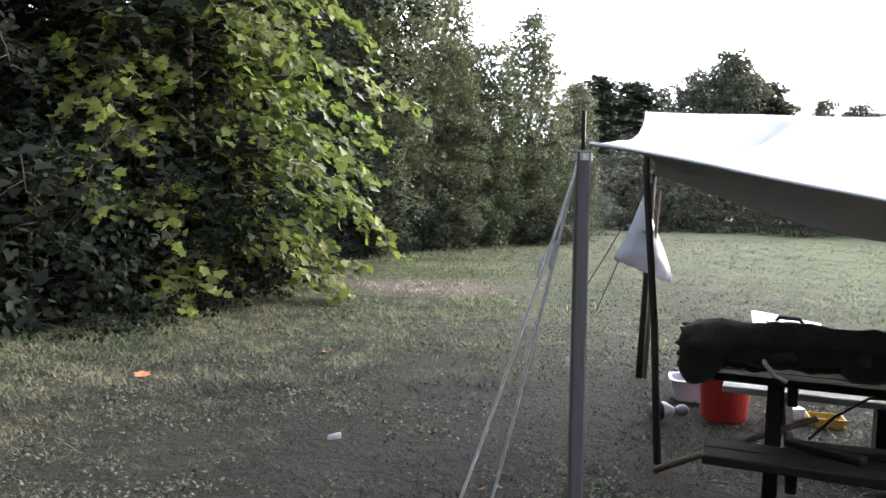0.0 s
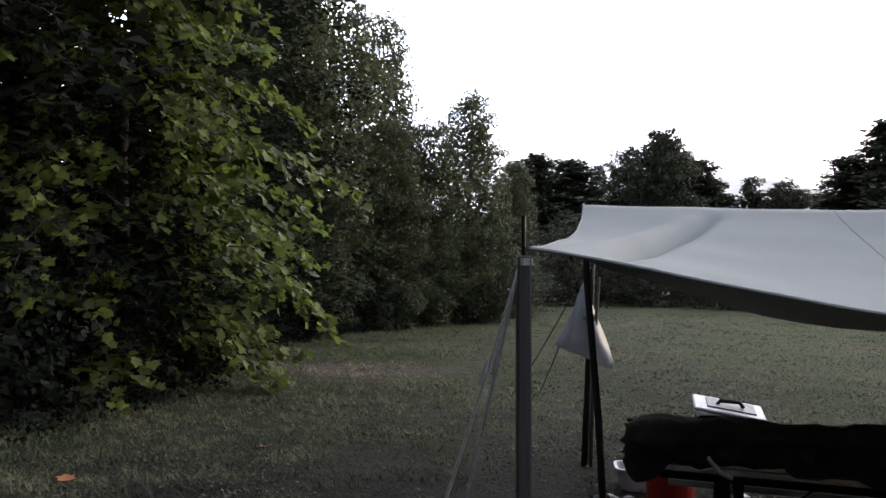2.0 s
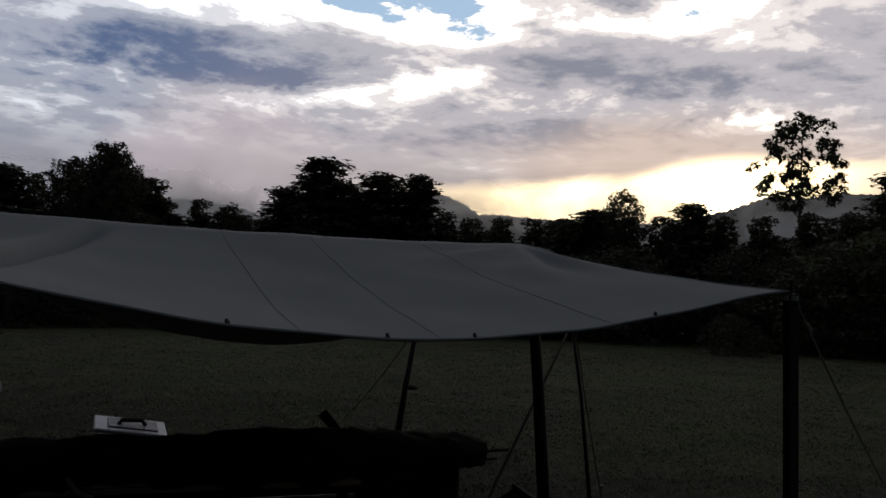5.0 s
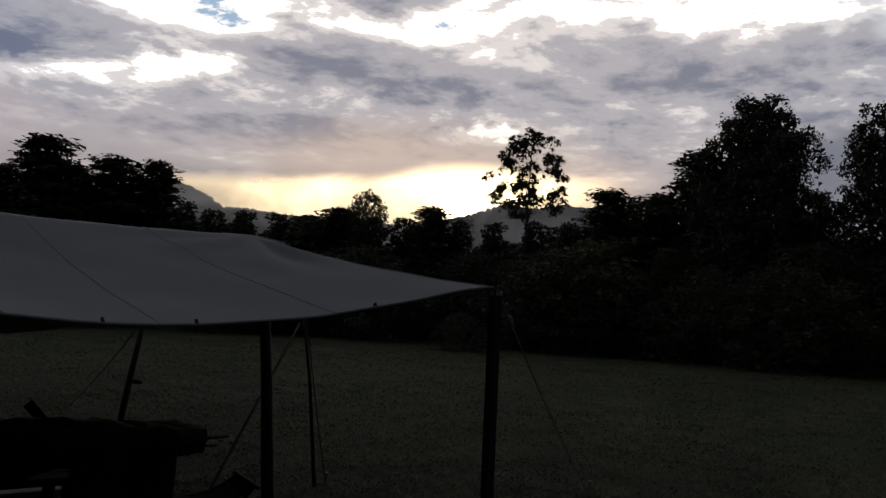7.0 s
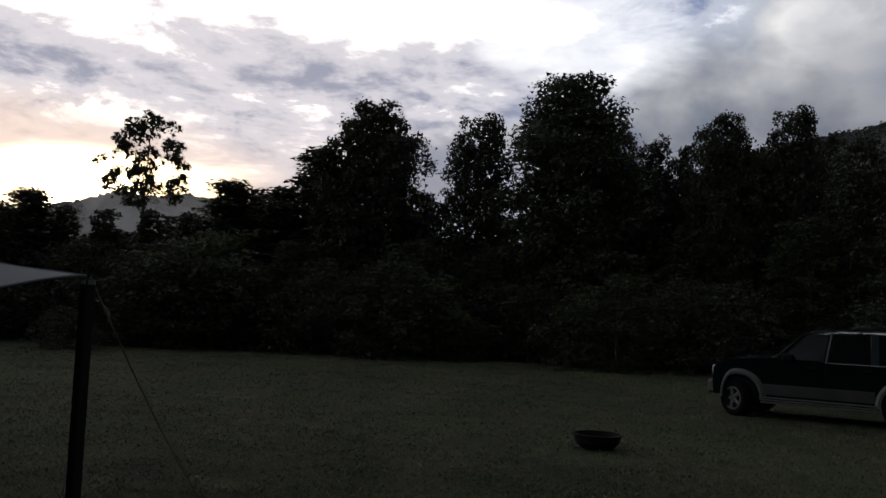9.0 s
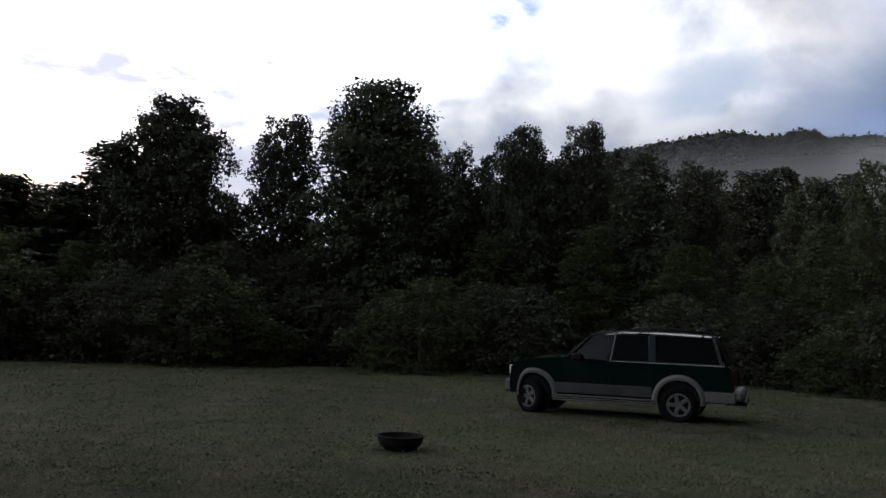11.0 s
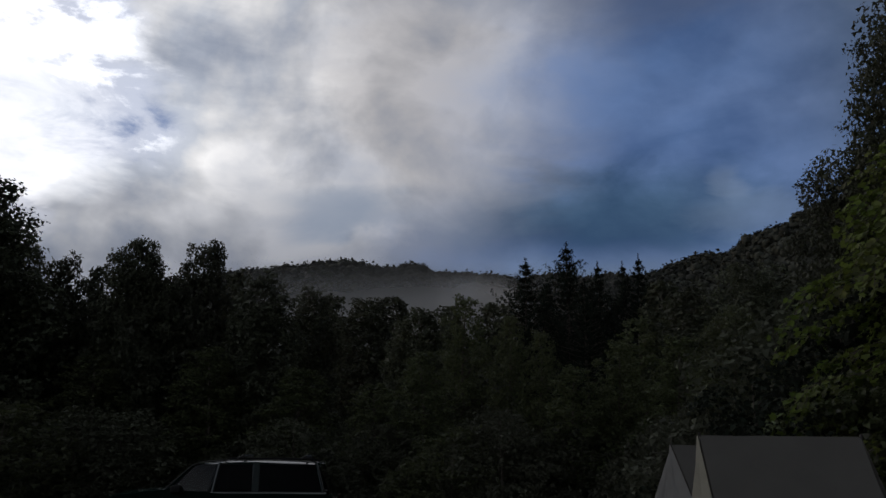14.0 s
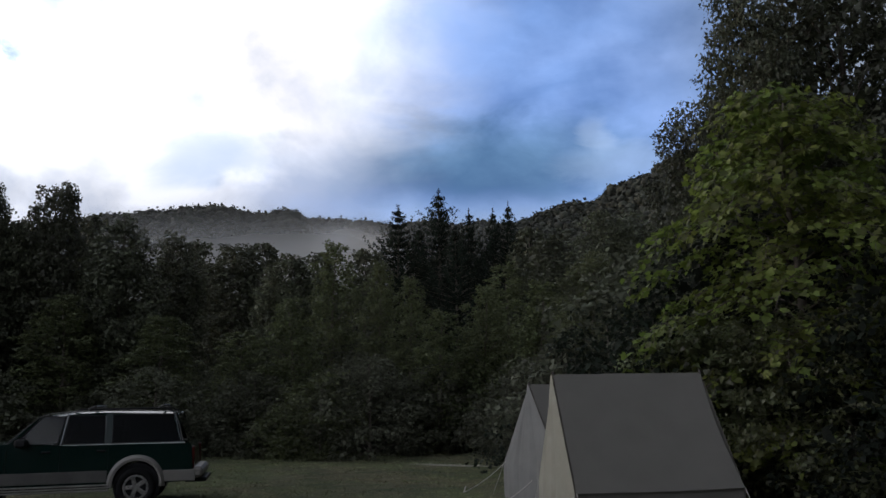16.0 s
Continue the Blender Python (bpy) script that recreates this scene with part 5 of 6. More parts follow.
def build_roll():
    """A long heavy roll of dark canvas with a loose flap."""
    ob = thing("canvas_roll", (0.85, 4.35, 0.80), "long rolled dark canvas lying on a picnic table", "canvas")
    a, b = Vector((0, 0, 0)), Vector((2.17, -0.90, 0.03))
    bm, rings = bmesh_of(), []
    way = (b - a).normalized()
    side = Vector((-way.y, way.x, 0))
    n, m = 110, 36
    for k in range(n + 1):
        f = k / n
        c = a.lerp(b, f) + Vector((0, 0, 0.04 + 0.045 * math.sin(math.pi * f) + 0.008 * math.sin(f * 14)))
        r0 = 0.098 * (1 + 0.10 * math.sin(f * 9 + 1)) * (0.93 if f < 0.02 or f > 0.98 else 1) * (1.12 - 0.25 * f)
        ring = []
        for j in range(m):
            t = 2 * math.pi * j / m
            r = r0 * (1 + 0.10 * math.sin(3 * t + f * 6) + 0.20 * noise.noise(Vector((f * 16, math.cos(t) * 1.5, math.sin(t) * 1.5))) + (0.11 + 0.10 * max(0, f - 0.5)) * noise.noise(Vector((f * 60, math.cos(t) * 4, math.sin(t) * 4))) - 0.10 * max(0, math.sin(2.5 * t + 9 * noise.noise(Vector((f * 5, 0, 3))))) ** 6)
            rag = 0.07 * noise.noise(Vector((3 * math.cos(t), 3 * math.sin(t), 7))) * max(0, 1 - f * 18)
            ring.append(bm.verts.new(c + way * rag + side * (r * 1.35 * math.cos(t)) + Vector((0, 0, r * math.sin(t)))))
        rings.append(ring)
    for r, s in zip(rings, rings[1:]):
        for j in range(m):
            bm.faces.new((r[j], r[(j + 1) % m], s[(j + 1) % m], s[j]))
    # the rolled layers show at the end
    last = rings[0]
    for shrink, inward in ((0.86, 0.0), (0.84, 0.05), (0.66, 0.05), (0.64, 0.01), (0.45, 0.01), (0.43, 0.06), (0.1, 0.06)):
        ring = [bm.verts.new(a + Vector((0, 0, 0.04)) + (v.co - a - Vector((0, 0, 0.04))) * shrink + way * inward) for v in rings[0]]
        for j in range(m):
            bm.faces.new((last[(j + 1) % m], last[j], ring[j], ring[(j + 1) % m]))
        last = ring
    bm.faces.new(rings[-1])
    part("roll", bm, M["canvas_dark"], ob, smooth=True)
    # the flaps that hang from the near side
    for f0, f1, drop in ((0.0, 0.085, 0.12), (0.07, 0.30, 0.04), (0.30, 0.78, 0.10), (0.72, 0.93, 0.34)):
        bm = bmesh_of()
        grid = []
        for j in range(9):
            g = j / 8
            line = []
            for k in range(25):
                f = f0 + (f1 - f0) * k / 24
                c = a.lerp(b, f)
                edge = drop * (1 + 0.22 * math.sin(f * 43) + 0.2 * noise.noise(Vector((f * 30, 5, 0)))) * (0.55 + 0.45 * math.sin(math.pi * k / 24) ** 0.5)
                line.append(c - side * (0.135 + 0.02 * math.sin(f * 50 + g)) + Vector((0, 0, 0.07 + 0.03 * math.sin(math.pi * f) - g * (0.06 + edge))))
            grid.append(line)
        sheet(bm, grid, 0.008)
        part("flap", bm, M["canvas_dark"], ob, smooth=True)
    bm = bmesh_of()
    tube(bm, [a.lerp(b, 0.13) + Vector(p) for p in ((0.0, -0.10, 0.09), (0.02, -0.17, 0.0), (0.06, -0.19, -0.05), (0.12, -0.17, -0.08))], 0.011, 6)
    part("tie", bm, M["rope"], ob, "pale rope tie")


build_roll()


def build_cooler():
    turn = Matrix.Translation((2.48, 7.28, 0)) @ Matrix.Rotation(radians(-16), 4, "Z")
    ob = thing("cooler", turn, "cooler with a white lid and black handle, body darkened for shadow", "cooler")
    # the body is coloured black to carry the shadow behind the roll
    bm = box(bmesh_of(), (0.52, 0.36, 0.44), (0, 0, 0.23), None, 0.02)
    part("body", bm, M["black_plastic"], ob)
    tilt = Matrix.Rotation(radians(7), 4, "X") @ Matrix.Rotation(radians(8), 4, "Y")
    bm = box(bmesh_of(), (0.58, 0.42, 0.03), (0, 0, 0.50), tilt, 0.010)
    part("lid", bm, M["white_plastic"], ob, "white plastic lid")
    bm = box(bmesh_of(), (0.40, 0.27, 0.012), (0.02, 0.0, 0.519), tilt, 0.004)
    part("lid_panel", bm, M["dirty_plastic"], ob, "grey recessed lid panel")
    bm = bmesh_of()
    tube(bm, [(-0.10, -0.04, 0.52), (-0.07, -0.04, 0.565), (0.09, -0.02, 0.555), (0.12, -0.02, 0.51)], 0.018, 7)
    part("handle", bm, M["black_plastic"], ob, "black carrying handle")


build_cooler()


def build_bucket():
    ob = thing("bucket", Matrix.Translation((1.60, 6.05, 0.0)) @ Matrix.Scale(1.18, 4), "red plastic bucket standing on trodden earth", "bucket")
    bm = lathe(bmesh_of(), [(0.125, 0.0), (0.132, 0.01), (0.155, 0.36), (0.166, 0.362), (0.166, 0.385), (0.15, 0.388), (0.145, 0.36), (0.122, 0.03), (0.01, 0.025)], 28)
    part("pail", bm, M["red"], ob, smooth=False)
    bm = bmesh_of()
    tube(bm, [(0.17 * math.cos(a), -0.02 - 0.13 * math.sin(a), 0.36 - 0.05 * math.sin(a)) for a in [math.pi * k / 12 for k in range(13)]], 0.004, 5)
    part("bail", bm, M["iron"], ob, "wire bail")
    cloth = thing("red_cloth", (1.88, 5.84, 0.0), "red plastic jug lying beside a bucket", "jug")
    bm = bmesh_of()
    lathe(bm, [(0.055, 0.0), (0.065, 0.02), (0.06, 0.13), (0.03, 0.19), (0.02, 0.24)], 14, 0.7)
    bmesh.ops.rotate(bm, verts=bm.verts, matrix=Matrix.Rotation(radians(14), 3, "Y"))
    part("jug_body", bm, M["red"], cloth, smooth=True)


build_bucket()


def build_basin():
    ob = thing("wash_basin", Matrix.Translation((1.56, 6.58, 0.0)) @ Matrix.Rotation(radians(-10), 4, "Z"), "white plastic wash basin standing on the grass", "basin")
    bm = bmesh_of()
    rings = []
    for grow, h in ((0.80, 0.0), (0.84, 0.008), (0.98, 0.155), (1.06, 0.158), (1.06, 0.168), (0.96, 0.168), (0.81, 0.015), (0.02, 0.012)):
        ring = []
        for k in range(36):
            a = 2 * math.pi * k / 36
            c, s = math.cos(a), math.sin(a)
            e = 0.42
            ring.append(bm.verts.new((0.21 * grow * math.copysign(abs(c) ** e, c), 0.16 * grow * math.copysign(abs(s) ** e, s), h)))
        rings.append(ring)
    for r, s in zip(rings, rings[1:]):
        for k in range(36):
            bm.faces.new((r[k], r[(k + 1) % 36], s[(k + 1) % 36], s[k]))
    bm.faces.new(rings[0][::-1])
    part("tub", bm, M["white_plastic"], ob)


build_basin()


def build_jug():
    """A pale jug lying on its side."""
    ob = thing("water_jug", Matrix.Translation((1.14, 5.94, 0.07)) @ Matrix.Rotation(radians(12), 4, "Z") @ Matrix.Rotation(radians(90), 4, "Y") @ Matrix.Scale(0.85, 4), "pale plastic jug lying on its side", "jug")
    bm = lathe(bmesh_of(), [(0.03, -0.12), (0.065, -0.11), (0.075, -0.06), (0.072, 0.02), (0.045, 0.07), (0.028, 0.10)], 18)
    part("jug_body", bm, M["dirty_plastic"], ob, smooth=True)
    bm = lathe(bmesh_of(), [(0.028, 0.10), (0.026, 0.125), (0.045, 0.15), (0.048, 0.19), (0.03, 0.22)], 14)
    part("jug_neck", bm, M["dirty_plastic"], ob, smooth=True)
    bm = lathe(bmesh_of(), [(0.077, -0.055), (0.078, -0.015)], 18)
    part("dark_band", bm, M["black_plastic"], ob, "dark label band")


build_jug()


def crate(name, label, category, at, turn, size, mat, open_top=False):
    ob = thing(name, Matrix.Translation(at) @ Matrix.Rotation(radians(turn), 4, "Z"), label, category)
    x, y, h = size
    w = 0.012
    bm = box(bmesh_of(), (x, y, w), (0, 0, w / 2), None, 0.003)
    part("bottom", bm, M[mat], ob)
    for sx, sy, lx, ly in ((1, 0, w, y), (-1, 0, w, y), (0, 1, x - 2 * w, w), (0, -1, x - 2 * w, w)):
        bm = box(bmesh_of(), (lx, ly, h), (sx * (x / 2 - w / 2), sy * (y / 2 - w / 2), h / 2 + 0.002), None, 0.003)
        part("side", bm, M[mat], ob)
    if not open_top:
        bm = box(bmesh_of(), (x + 0.01, y + 0.01, w), (0, 0, h + w / 2 + 0.003), None, 0.004)
        part("lid", bm, M[mat], ob)
    return ob


crate("yellow_tray", "yellow plastic tray on trodden earth", "tray", (2.28, 5.98, 0.0), -12, (0.24, 0.18, 0.065), "yellow", True)
crate("white_box", "small white box beside a yellow tray", "box", (2.06, 6.05, 0.0), 8, (0.15, 0.13, 0.09), "white_plastic")
crate("dark_box", "black box standing under a picnic table", "box", (2.26, 4.92, 0.0), -22, (0.30, 0.30, 0.40), "black_plastic")
crate("dark_box", "black box standing under a picnic table", "box", (2.62, 4.92, 0.0), -10, (0.42, 0.30, 0.42), "black_plastic")


def rod(name, label, category, points, radius, mat, group=""):
    foot = Vector(points[0])
    ob = new(name, finish(tube(bmesh_of(), [Vector(p) - foot for p in points], radius, 7), name, M[mat], True))
    ob.location = foot
    return tagged(ob, label, category, group)


rod("stick", "long peeled stick leaning on a bench", "stick", [(0.84, 4.80, 0.03), (1.10, 4.55, 0.24), (1.50, 4.28, 0.50)], [0.02, 0.019, 0.016], "stick")
rod("stick", "short dark stick lying on rolled canvas", "stick", [(2.54, 3.98, 0.87), (2.42, 4.07, 1.035)], [0.022, 0.03], "pole")
rod("stick", "bent dark cable hanging over a bench", "cable", [(1.45, 4.25, 0.40), (1.60, 4.32, 0.50), (1.80, 4.40, 0.58), (2.00, 4.30, 0.60)], 0.007, "black_plastic")
rod("stick", "short pale stick on trodden earth", "stick", [(1.10, 4.70, 0.012), (1.22, 4.68, 0.016)], 0.009, "stick")


rod("stick", "thin dark rod poking out of rolled canvas", "stick", [(2.90, 3.50, 0.87), (3.16, 3.40, 0.885)], 0.008, "pole")
rod("stick", "thin dark rod poking out of rolled canvas", "stick", [(2.90, 3.47, 0.84), (3.08, 3.40, 0.845)], 0.007, "pole")


def plank(label, at, turn, size, tilt=0.0):
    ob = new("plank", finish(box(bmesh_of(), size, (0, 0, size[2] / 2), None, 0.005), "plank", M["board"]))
    ob.matrix_world = Matrix.Translation(at) @ Matrix.Rotation(radians(turn), 4, "Z") @ Matrix.Rotation(radians(tilt), 4, "Y")
    return tagged(ob, label, "plank", "planks on the bench")


plank("weathered plank lying on a bench, darkened for the fly's shade", (1.62, 3.82, 0.452), -16, (0.62, 0.10, 0.03))
plank("short plank lying across a bench, darkened for the fly's shade", (1.36, 3.86, 0.452), -48, (0.34, 0.08, 0.028))
plank("weathered plank lying on a bench, darkened for the fly's shade", (2.02, 3.62, 0.452), -26, (0.50, 0.09, 0.04))


def build_folding_chair():
    """A folded camp stool frame of thin dark rods at the table's end."""
    ob = thing("camp_stool", Matrix.Translation((3.10, 3.55, 0.0)) @ Matrix.Rotation(radians(-25), 4, "Z"), "folded camp stool of thin dark rods", "stool")
    for k in range(3):
        y = -0.16 + 0.16 * k
        for s in (-1, 1):
            bm = tube(bmesh_of(), [(-0.25 * s, y, 0.0), (0.27 * s, y + 0.02, 0.62)], 0.011, 6)
            part("leg", bm, M["pole"], ob)
    for x, h in ((0.27, 0.62), (-0.27, 0.62), (0.0, 0.31), (0.2, 0.05)):
        bm = tube(bmesh_of(), [(x, -0.20, h), (x, 0.22, h)], 0.012, 6)
        part("crossbar", bm, M["pole"], ob)
    bm = sheet(bmesh_of(), [[(-0.27 + 0.54 * i / 10, -0.17 + 0.34 * j / 6, 0.62 - 0.10 * math.sin(math.pi * i / 10)) for i in range(11)] for j in range(7)], 0.006)
    part("seat_cloth", bm, M["canvas_dark"], ob, smooth=True)


build_folding_chair()


def fallen(name, label, category, at, size, mat, seed):
    rng = np.random.default_rng(seed)
    v, f = leaves(np.array([(0, 0, 0.012), (0.03, 0.02, 0.018)]), np.array([size, size * 0.7]), rng, "lobed", 0.0)
    v[:, 2] = np.abs(v[:, 2] * 0.4) + 0.005
    ob = new(name, mesh_arrays(name, v, f, M[mat]))
    ob.location = at
    tagged(ob, label, category)


def can(at):
    ob = new("crushed_cup", finish(lathe(bmesh_of(), [(0.015, -0.045), (0.02, -0.04), (0.026, 0.025), (0.027, 0.04)], 14, 0.4), "crushed_cup", M["paper"], True))
    ob.matrix_world = Matrix.Translation(at) @ Matrix.Rotation(radians(30), 4, "Z") @ Matrix.Rotation(radians(88), 4, "Y")
    tagged(ob, "white crushed cup lying on the grass", "cup")


can((-1.03, 5.20, 0.02))
fallen("fallen_leaf", "curled orange fallen leaf on the grass", "leaf", (-1.55, 7.80, 0), 0.10, "dry_leaf", 1)
fallen("fallen_leaf", "curled orange fallen leaf on the grass", "leaf", (-2.80, 6.60, 0), 0.12, "dry_leaf", 2)
fallen("fallen_leaf", "curled orange fallen leaf on the grass", "leaf", (-0.10, 4.45, 0), 0.08, "dry_leaf", 3)


# ---- fire ring ----
def build_fire_ring():
    ob = thing("fire_ring", Matrix.Translation((11.30, -0.65, 0.0)), "low dark rusted steel fire ring on the meadow", "fire ring")
    bm = lathe(bmesh_of(), [(0.17, 0.0), (0.21, 0.02), (0.29, 0.10), (0.312, 0.185), (0.335, 0.19), (0.335, 0.205), (0.305, 0.205), (0.28, 0.12), (0.19, 0.05), (0.01, 0.045)], 32)
    part("bowl", bm, M["rust"], ob)
    bm = bmesh_of()
    for k in range(60):
        rng = random.Random(k)
        a, r = rng.uniform(0, 6.28), 0.15 * math.sqrt(rng.random())
        box(bm, (rng.uniform(0.02, 0.07), rng.uniform(0.02, 0.05), 0.03), (r * math.cos(a), r * math.sin(a), 0.06 + rng.uniform(0, 0.03)), Matrix.Rotation(rng.uniform(0, 6), 4, "Z"), 0)
    part("charcoal", bm, M["black_plastic"], ob, "black charcoal")


build_fire_ring()


# ---- tents ----
def build_tent(label, apex, way, length, half, eave, tall, lean, gable):
    """A wedge tent with low walls; way: unit direction of the ridge from its front apex; the near slope lies on the left of way."""
    way = Vector((*way, 0)).normalized()
    side = Vector((way.y, -way.x, 0))
    ob = thing("tent", Vector((apex[0], apex[1], 0)), label, "tent", "tents beside the woods")
    ridge0, ridge1 = Vector((0, 0, tall)), way * length + Vector((0, 0, tall - 0.01))

    def cloth(corner00, corner01, corner10, corner11, nu, nv, dip, seed, folds=0.0, edge_in=0.0):
        grid = []
        normal = ((corner01 - corner00).cross(corner10 - corner00)).normalized()
        for j in range(nv + 1):
            line = []
            for i in range(nu + 1):
                u, v = i / nu, j / nv
                p = corner00.lerp(corner01, u).lerp(corner10.lerp(corner11, u), v)
                d = dip * 16 * u * (1 - u) * v * (1 - v)
                w = folds * math.sin(u * 26 + 3 * v + seed) * (0.25 + 0.75 * v) * math.sin(math.pi * min(1, u * 1.0)) + 0.012 * noise.noise(Vector((u * 6, v * 6, seed)))
                pull = (corner00 - corner01).normalized() * (edge_in * math.sin(math.pi * v) * max(0.0, 2 * u - 1))
                line.append(p + pull + normal * w - Vector((0, 0, d)))
            grid.append(line)
        return sheet(bmesh_of(), grid)

    for s, nm in ((1, "near"), (-1, "far")):
        e0, e1 = side * half * s + Vector((0, 0, eave)) - way * lean, side * half * s + way * (length + lean) + Vector((0, 0, eave))
        part("roof_slope", cloth(ridge0, ridge1, e0, e1, 30, 24, 0.05, 1 + s, 0.004, 0.05), M["canvas_tent"], ob, smooth=True)
        b0, b1 = e0 * 1 + Vector((0, 0, -eave)) - side * 0.06 * s, e1 + Vector((0, 0, -eave)) - side * 0.06 * s
        inset = Vector((0, 0, -0.012)) - side * 0.03 * s
        part("side_wall", cloth(e0 + inset, e1 + inset, b0, b1, 30, 8, 0.0, 4 + s, 0.012), M["canvas_tent"], ob, smooth=True)
        bm = tube(bmesh_of(), [e0.lerp(e1, k / 20) - Vector((0, 0, 0.012 * math.sin(math.pi * k / 20))) for k in range(21)], 0.010, 5)
        part("eave_hem", bm, M["canvas_tent"], ob)
    # gable ends: two overlapping door flaps with hanging folds, and a whole back
    for s in (1, -1):
        outer = side * half * s - way * lean
        low = outer + Vector((0, 0, eave)) - way * 0.0
        foot = outer * 0.97 - way * 0.03
        mid = side * (-0.03 * s) - way * (0.015 + lean + 0.012 * s)
        grid = []
        for j in range(25):
            v = j / 24
            h = tall * (1 - v)
            reach = half * min(1.0, (tall - h) / (tall - eave))
            line = []
            for i in range(21):
                u = i / 20
                fold = 0.13 * abs(math.sin(u * 6.5 + 0.5 * s + 1.2 * v)) ** 0.7 * v ** 0.7 + 0.03 * math.sin(u * 23 + v * 4) * v
                line.append(side * s * (-0.03 + (reach + 0.03) * u) + Vector((0, 0, h + 0.012 * (j == 24))) - way * (lean * min(1.0, v * 1.3) + 0.012 * (s + 1) + fold * (1 - u * u)))
            grid.append(line)
        part("door_flap", sheet(bmesh_of(), grid), M[gable], ob, "hanging door flap in loose folds", smooth=True)
    for s in (1, -1):
        grid = []
        for j in range(13):
            h = tall * (1 - j / 12)
            reach = half * min(1.0, (tall - h) / (tall - eave))
            grid.append([side * s * reach * i / 8 + Vector((0, 0, h)) + way * (length + lean * min(1, j / 9)) for i in range(9)])
        part("back_panel", sheet(bmesh_of(), grid), M["canvas_tent"], ob, smooth=True)
    for k, end in enumerate((ridge0, ridge1)):
        bm = tube(bmesh_of(), [(end.x, end.y, 0), (end.x, end.y, end.z + 0.04)], 0.018, 7)
        part("tent_pole", bm, M["timber"], ob)
    for s, u in ((1, 0.0), (1, 1.0), (-1, 0.0), (-1, 1.0)):
        p = side * half * s + way * (-lean if u == 0 else length + lean) + Vector((0, 0, eave))
        bm = tube(bmesh_of(), sag(p, p + side * 0.55 * s + Vector((0, 0, -eave)), 0.01, 4), 0.006, 5)
        part("corner_line", bm, M["rope"], ob)
    return ob


TENT_WAY = (-0.545, -0.838)
build_tent("grey canvas wedge tent, its hanging door paled for the light on it", (7.95, -9.06), TENT_WAY, 2.12, 1.0, 0.57, 2.055, 0.03, "canvas_lit")
build_tent("grey canvas wedge tent behind another tent", (10.25, -10.95), (-0.345, -0.939), 2.1, 1.15, 0.60, 1.99, 0.03, "canvas_grey")
guy("pale guy rope from a tent's corner", (11.19, -11.23, 0.64), (12.6, -11.44, 0.0), radius=0.008)
guy("pale guy rope from a tent's door", (9.33, -9.98, 0.50), (10.6, -10.35, 0.0), radius=0.008)


# ---- the parked car ----
CAR = Matrix.Translation((17.06, -5.28, -0.02)) @ Matrix.Rotation(math.atan2(0.885, 0.465), 4, "Z") @ Matrix.Scale(1.035, 4)


def car_section(y_list, profile):
    """A closed shell: the side outline given at several widths."""
    bm = bmesh_of()
    rings = [[bm.verts.new((x, y, z)) for x, z in profile(y)] for y in y_list]
    n = len(rings[0])
    for r, s in zip(rings, rings[1:]):
        for k in range(n):
            bm.faces.new((r[k], r[(k + 1) % n], s[(k + 1) % n], s[k]))
    bm.faces.new(rings[0][::-1])
    bm.faces.new(rings[-1])
    return bm


def arch(cx, r, n=10):
    return [(cx + r * math.cos(math.pi * k / n), 0.39 + r * math.sin(math.pi * k / n)) for k in range(n + 1)]


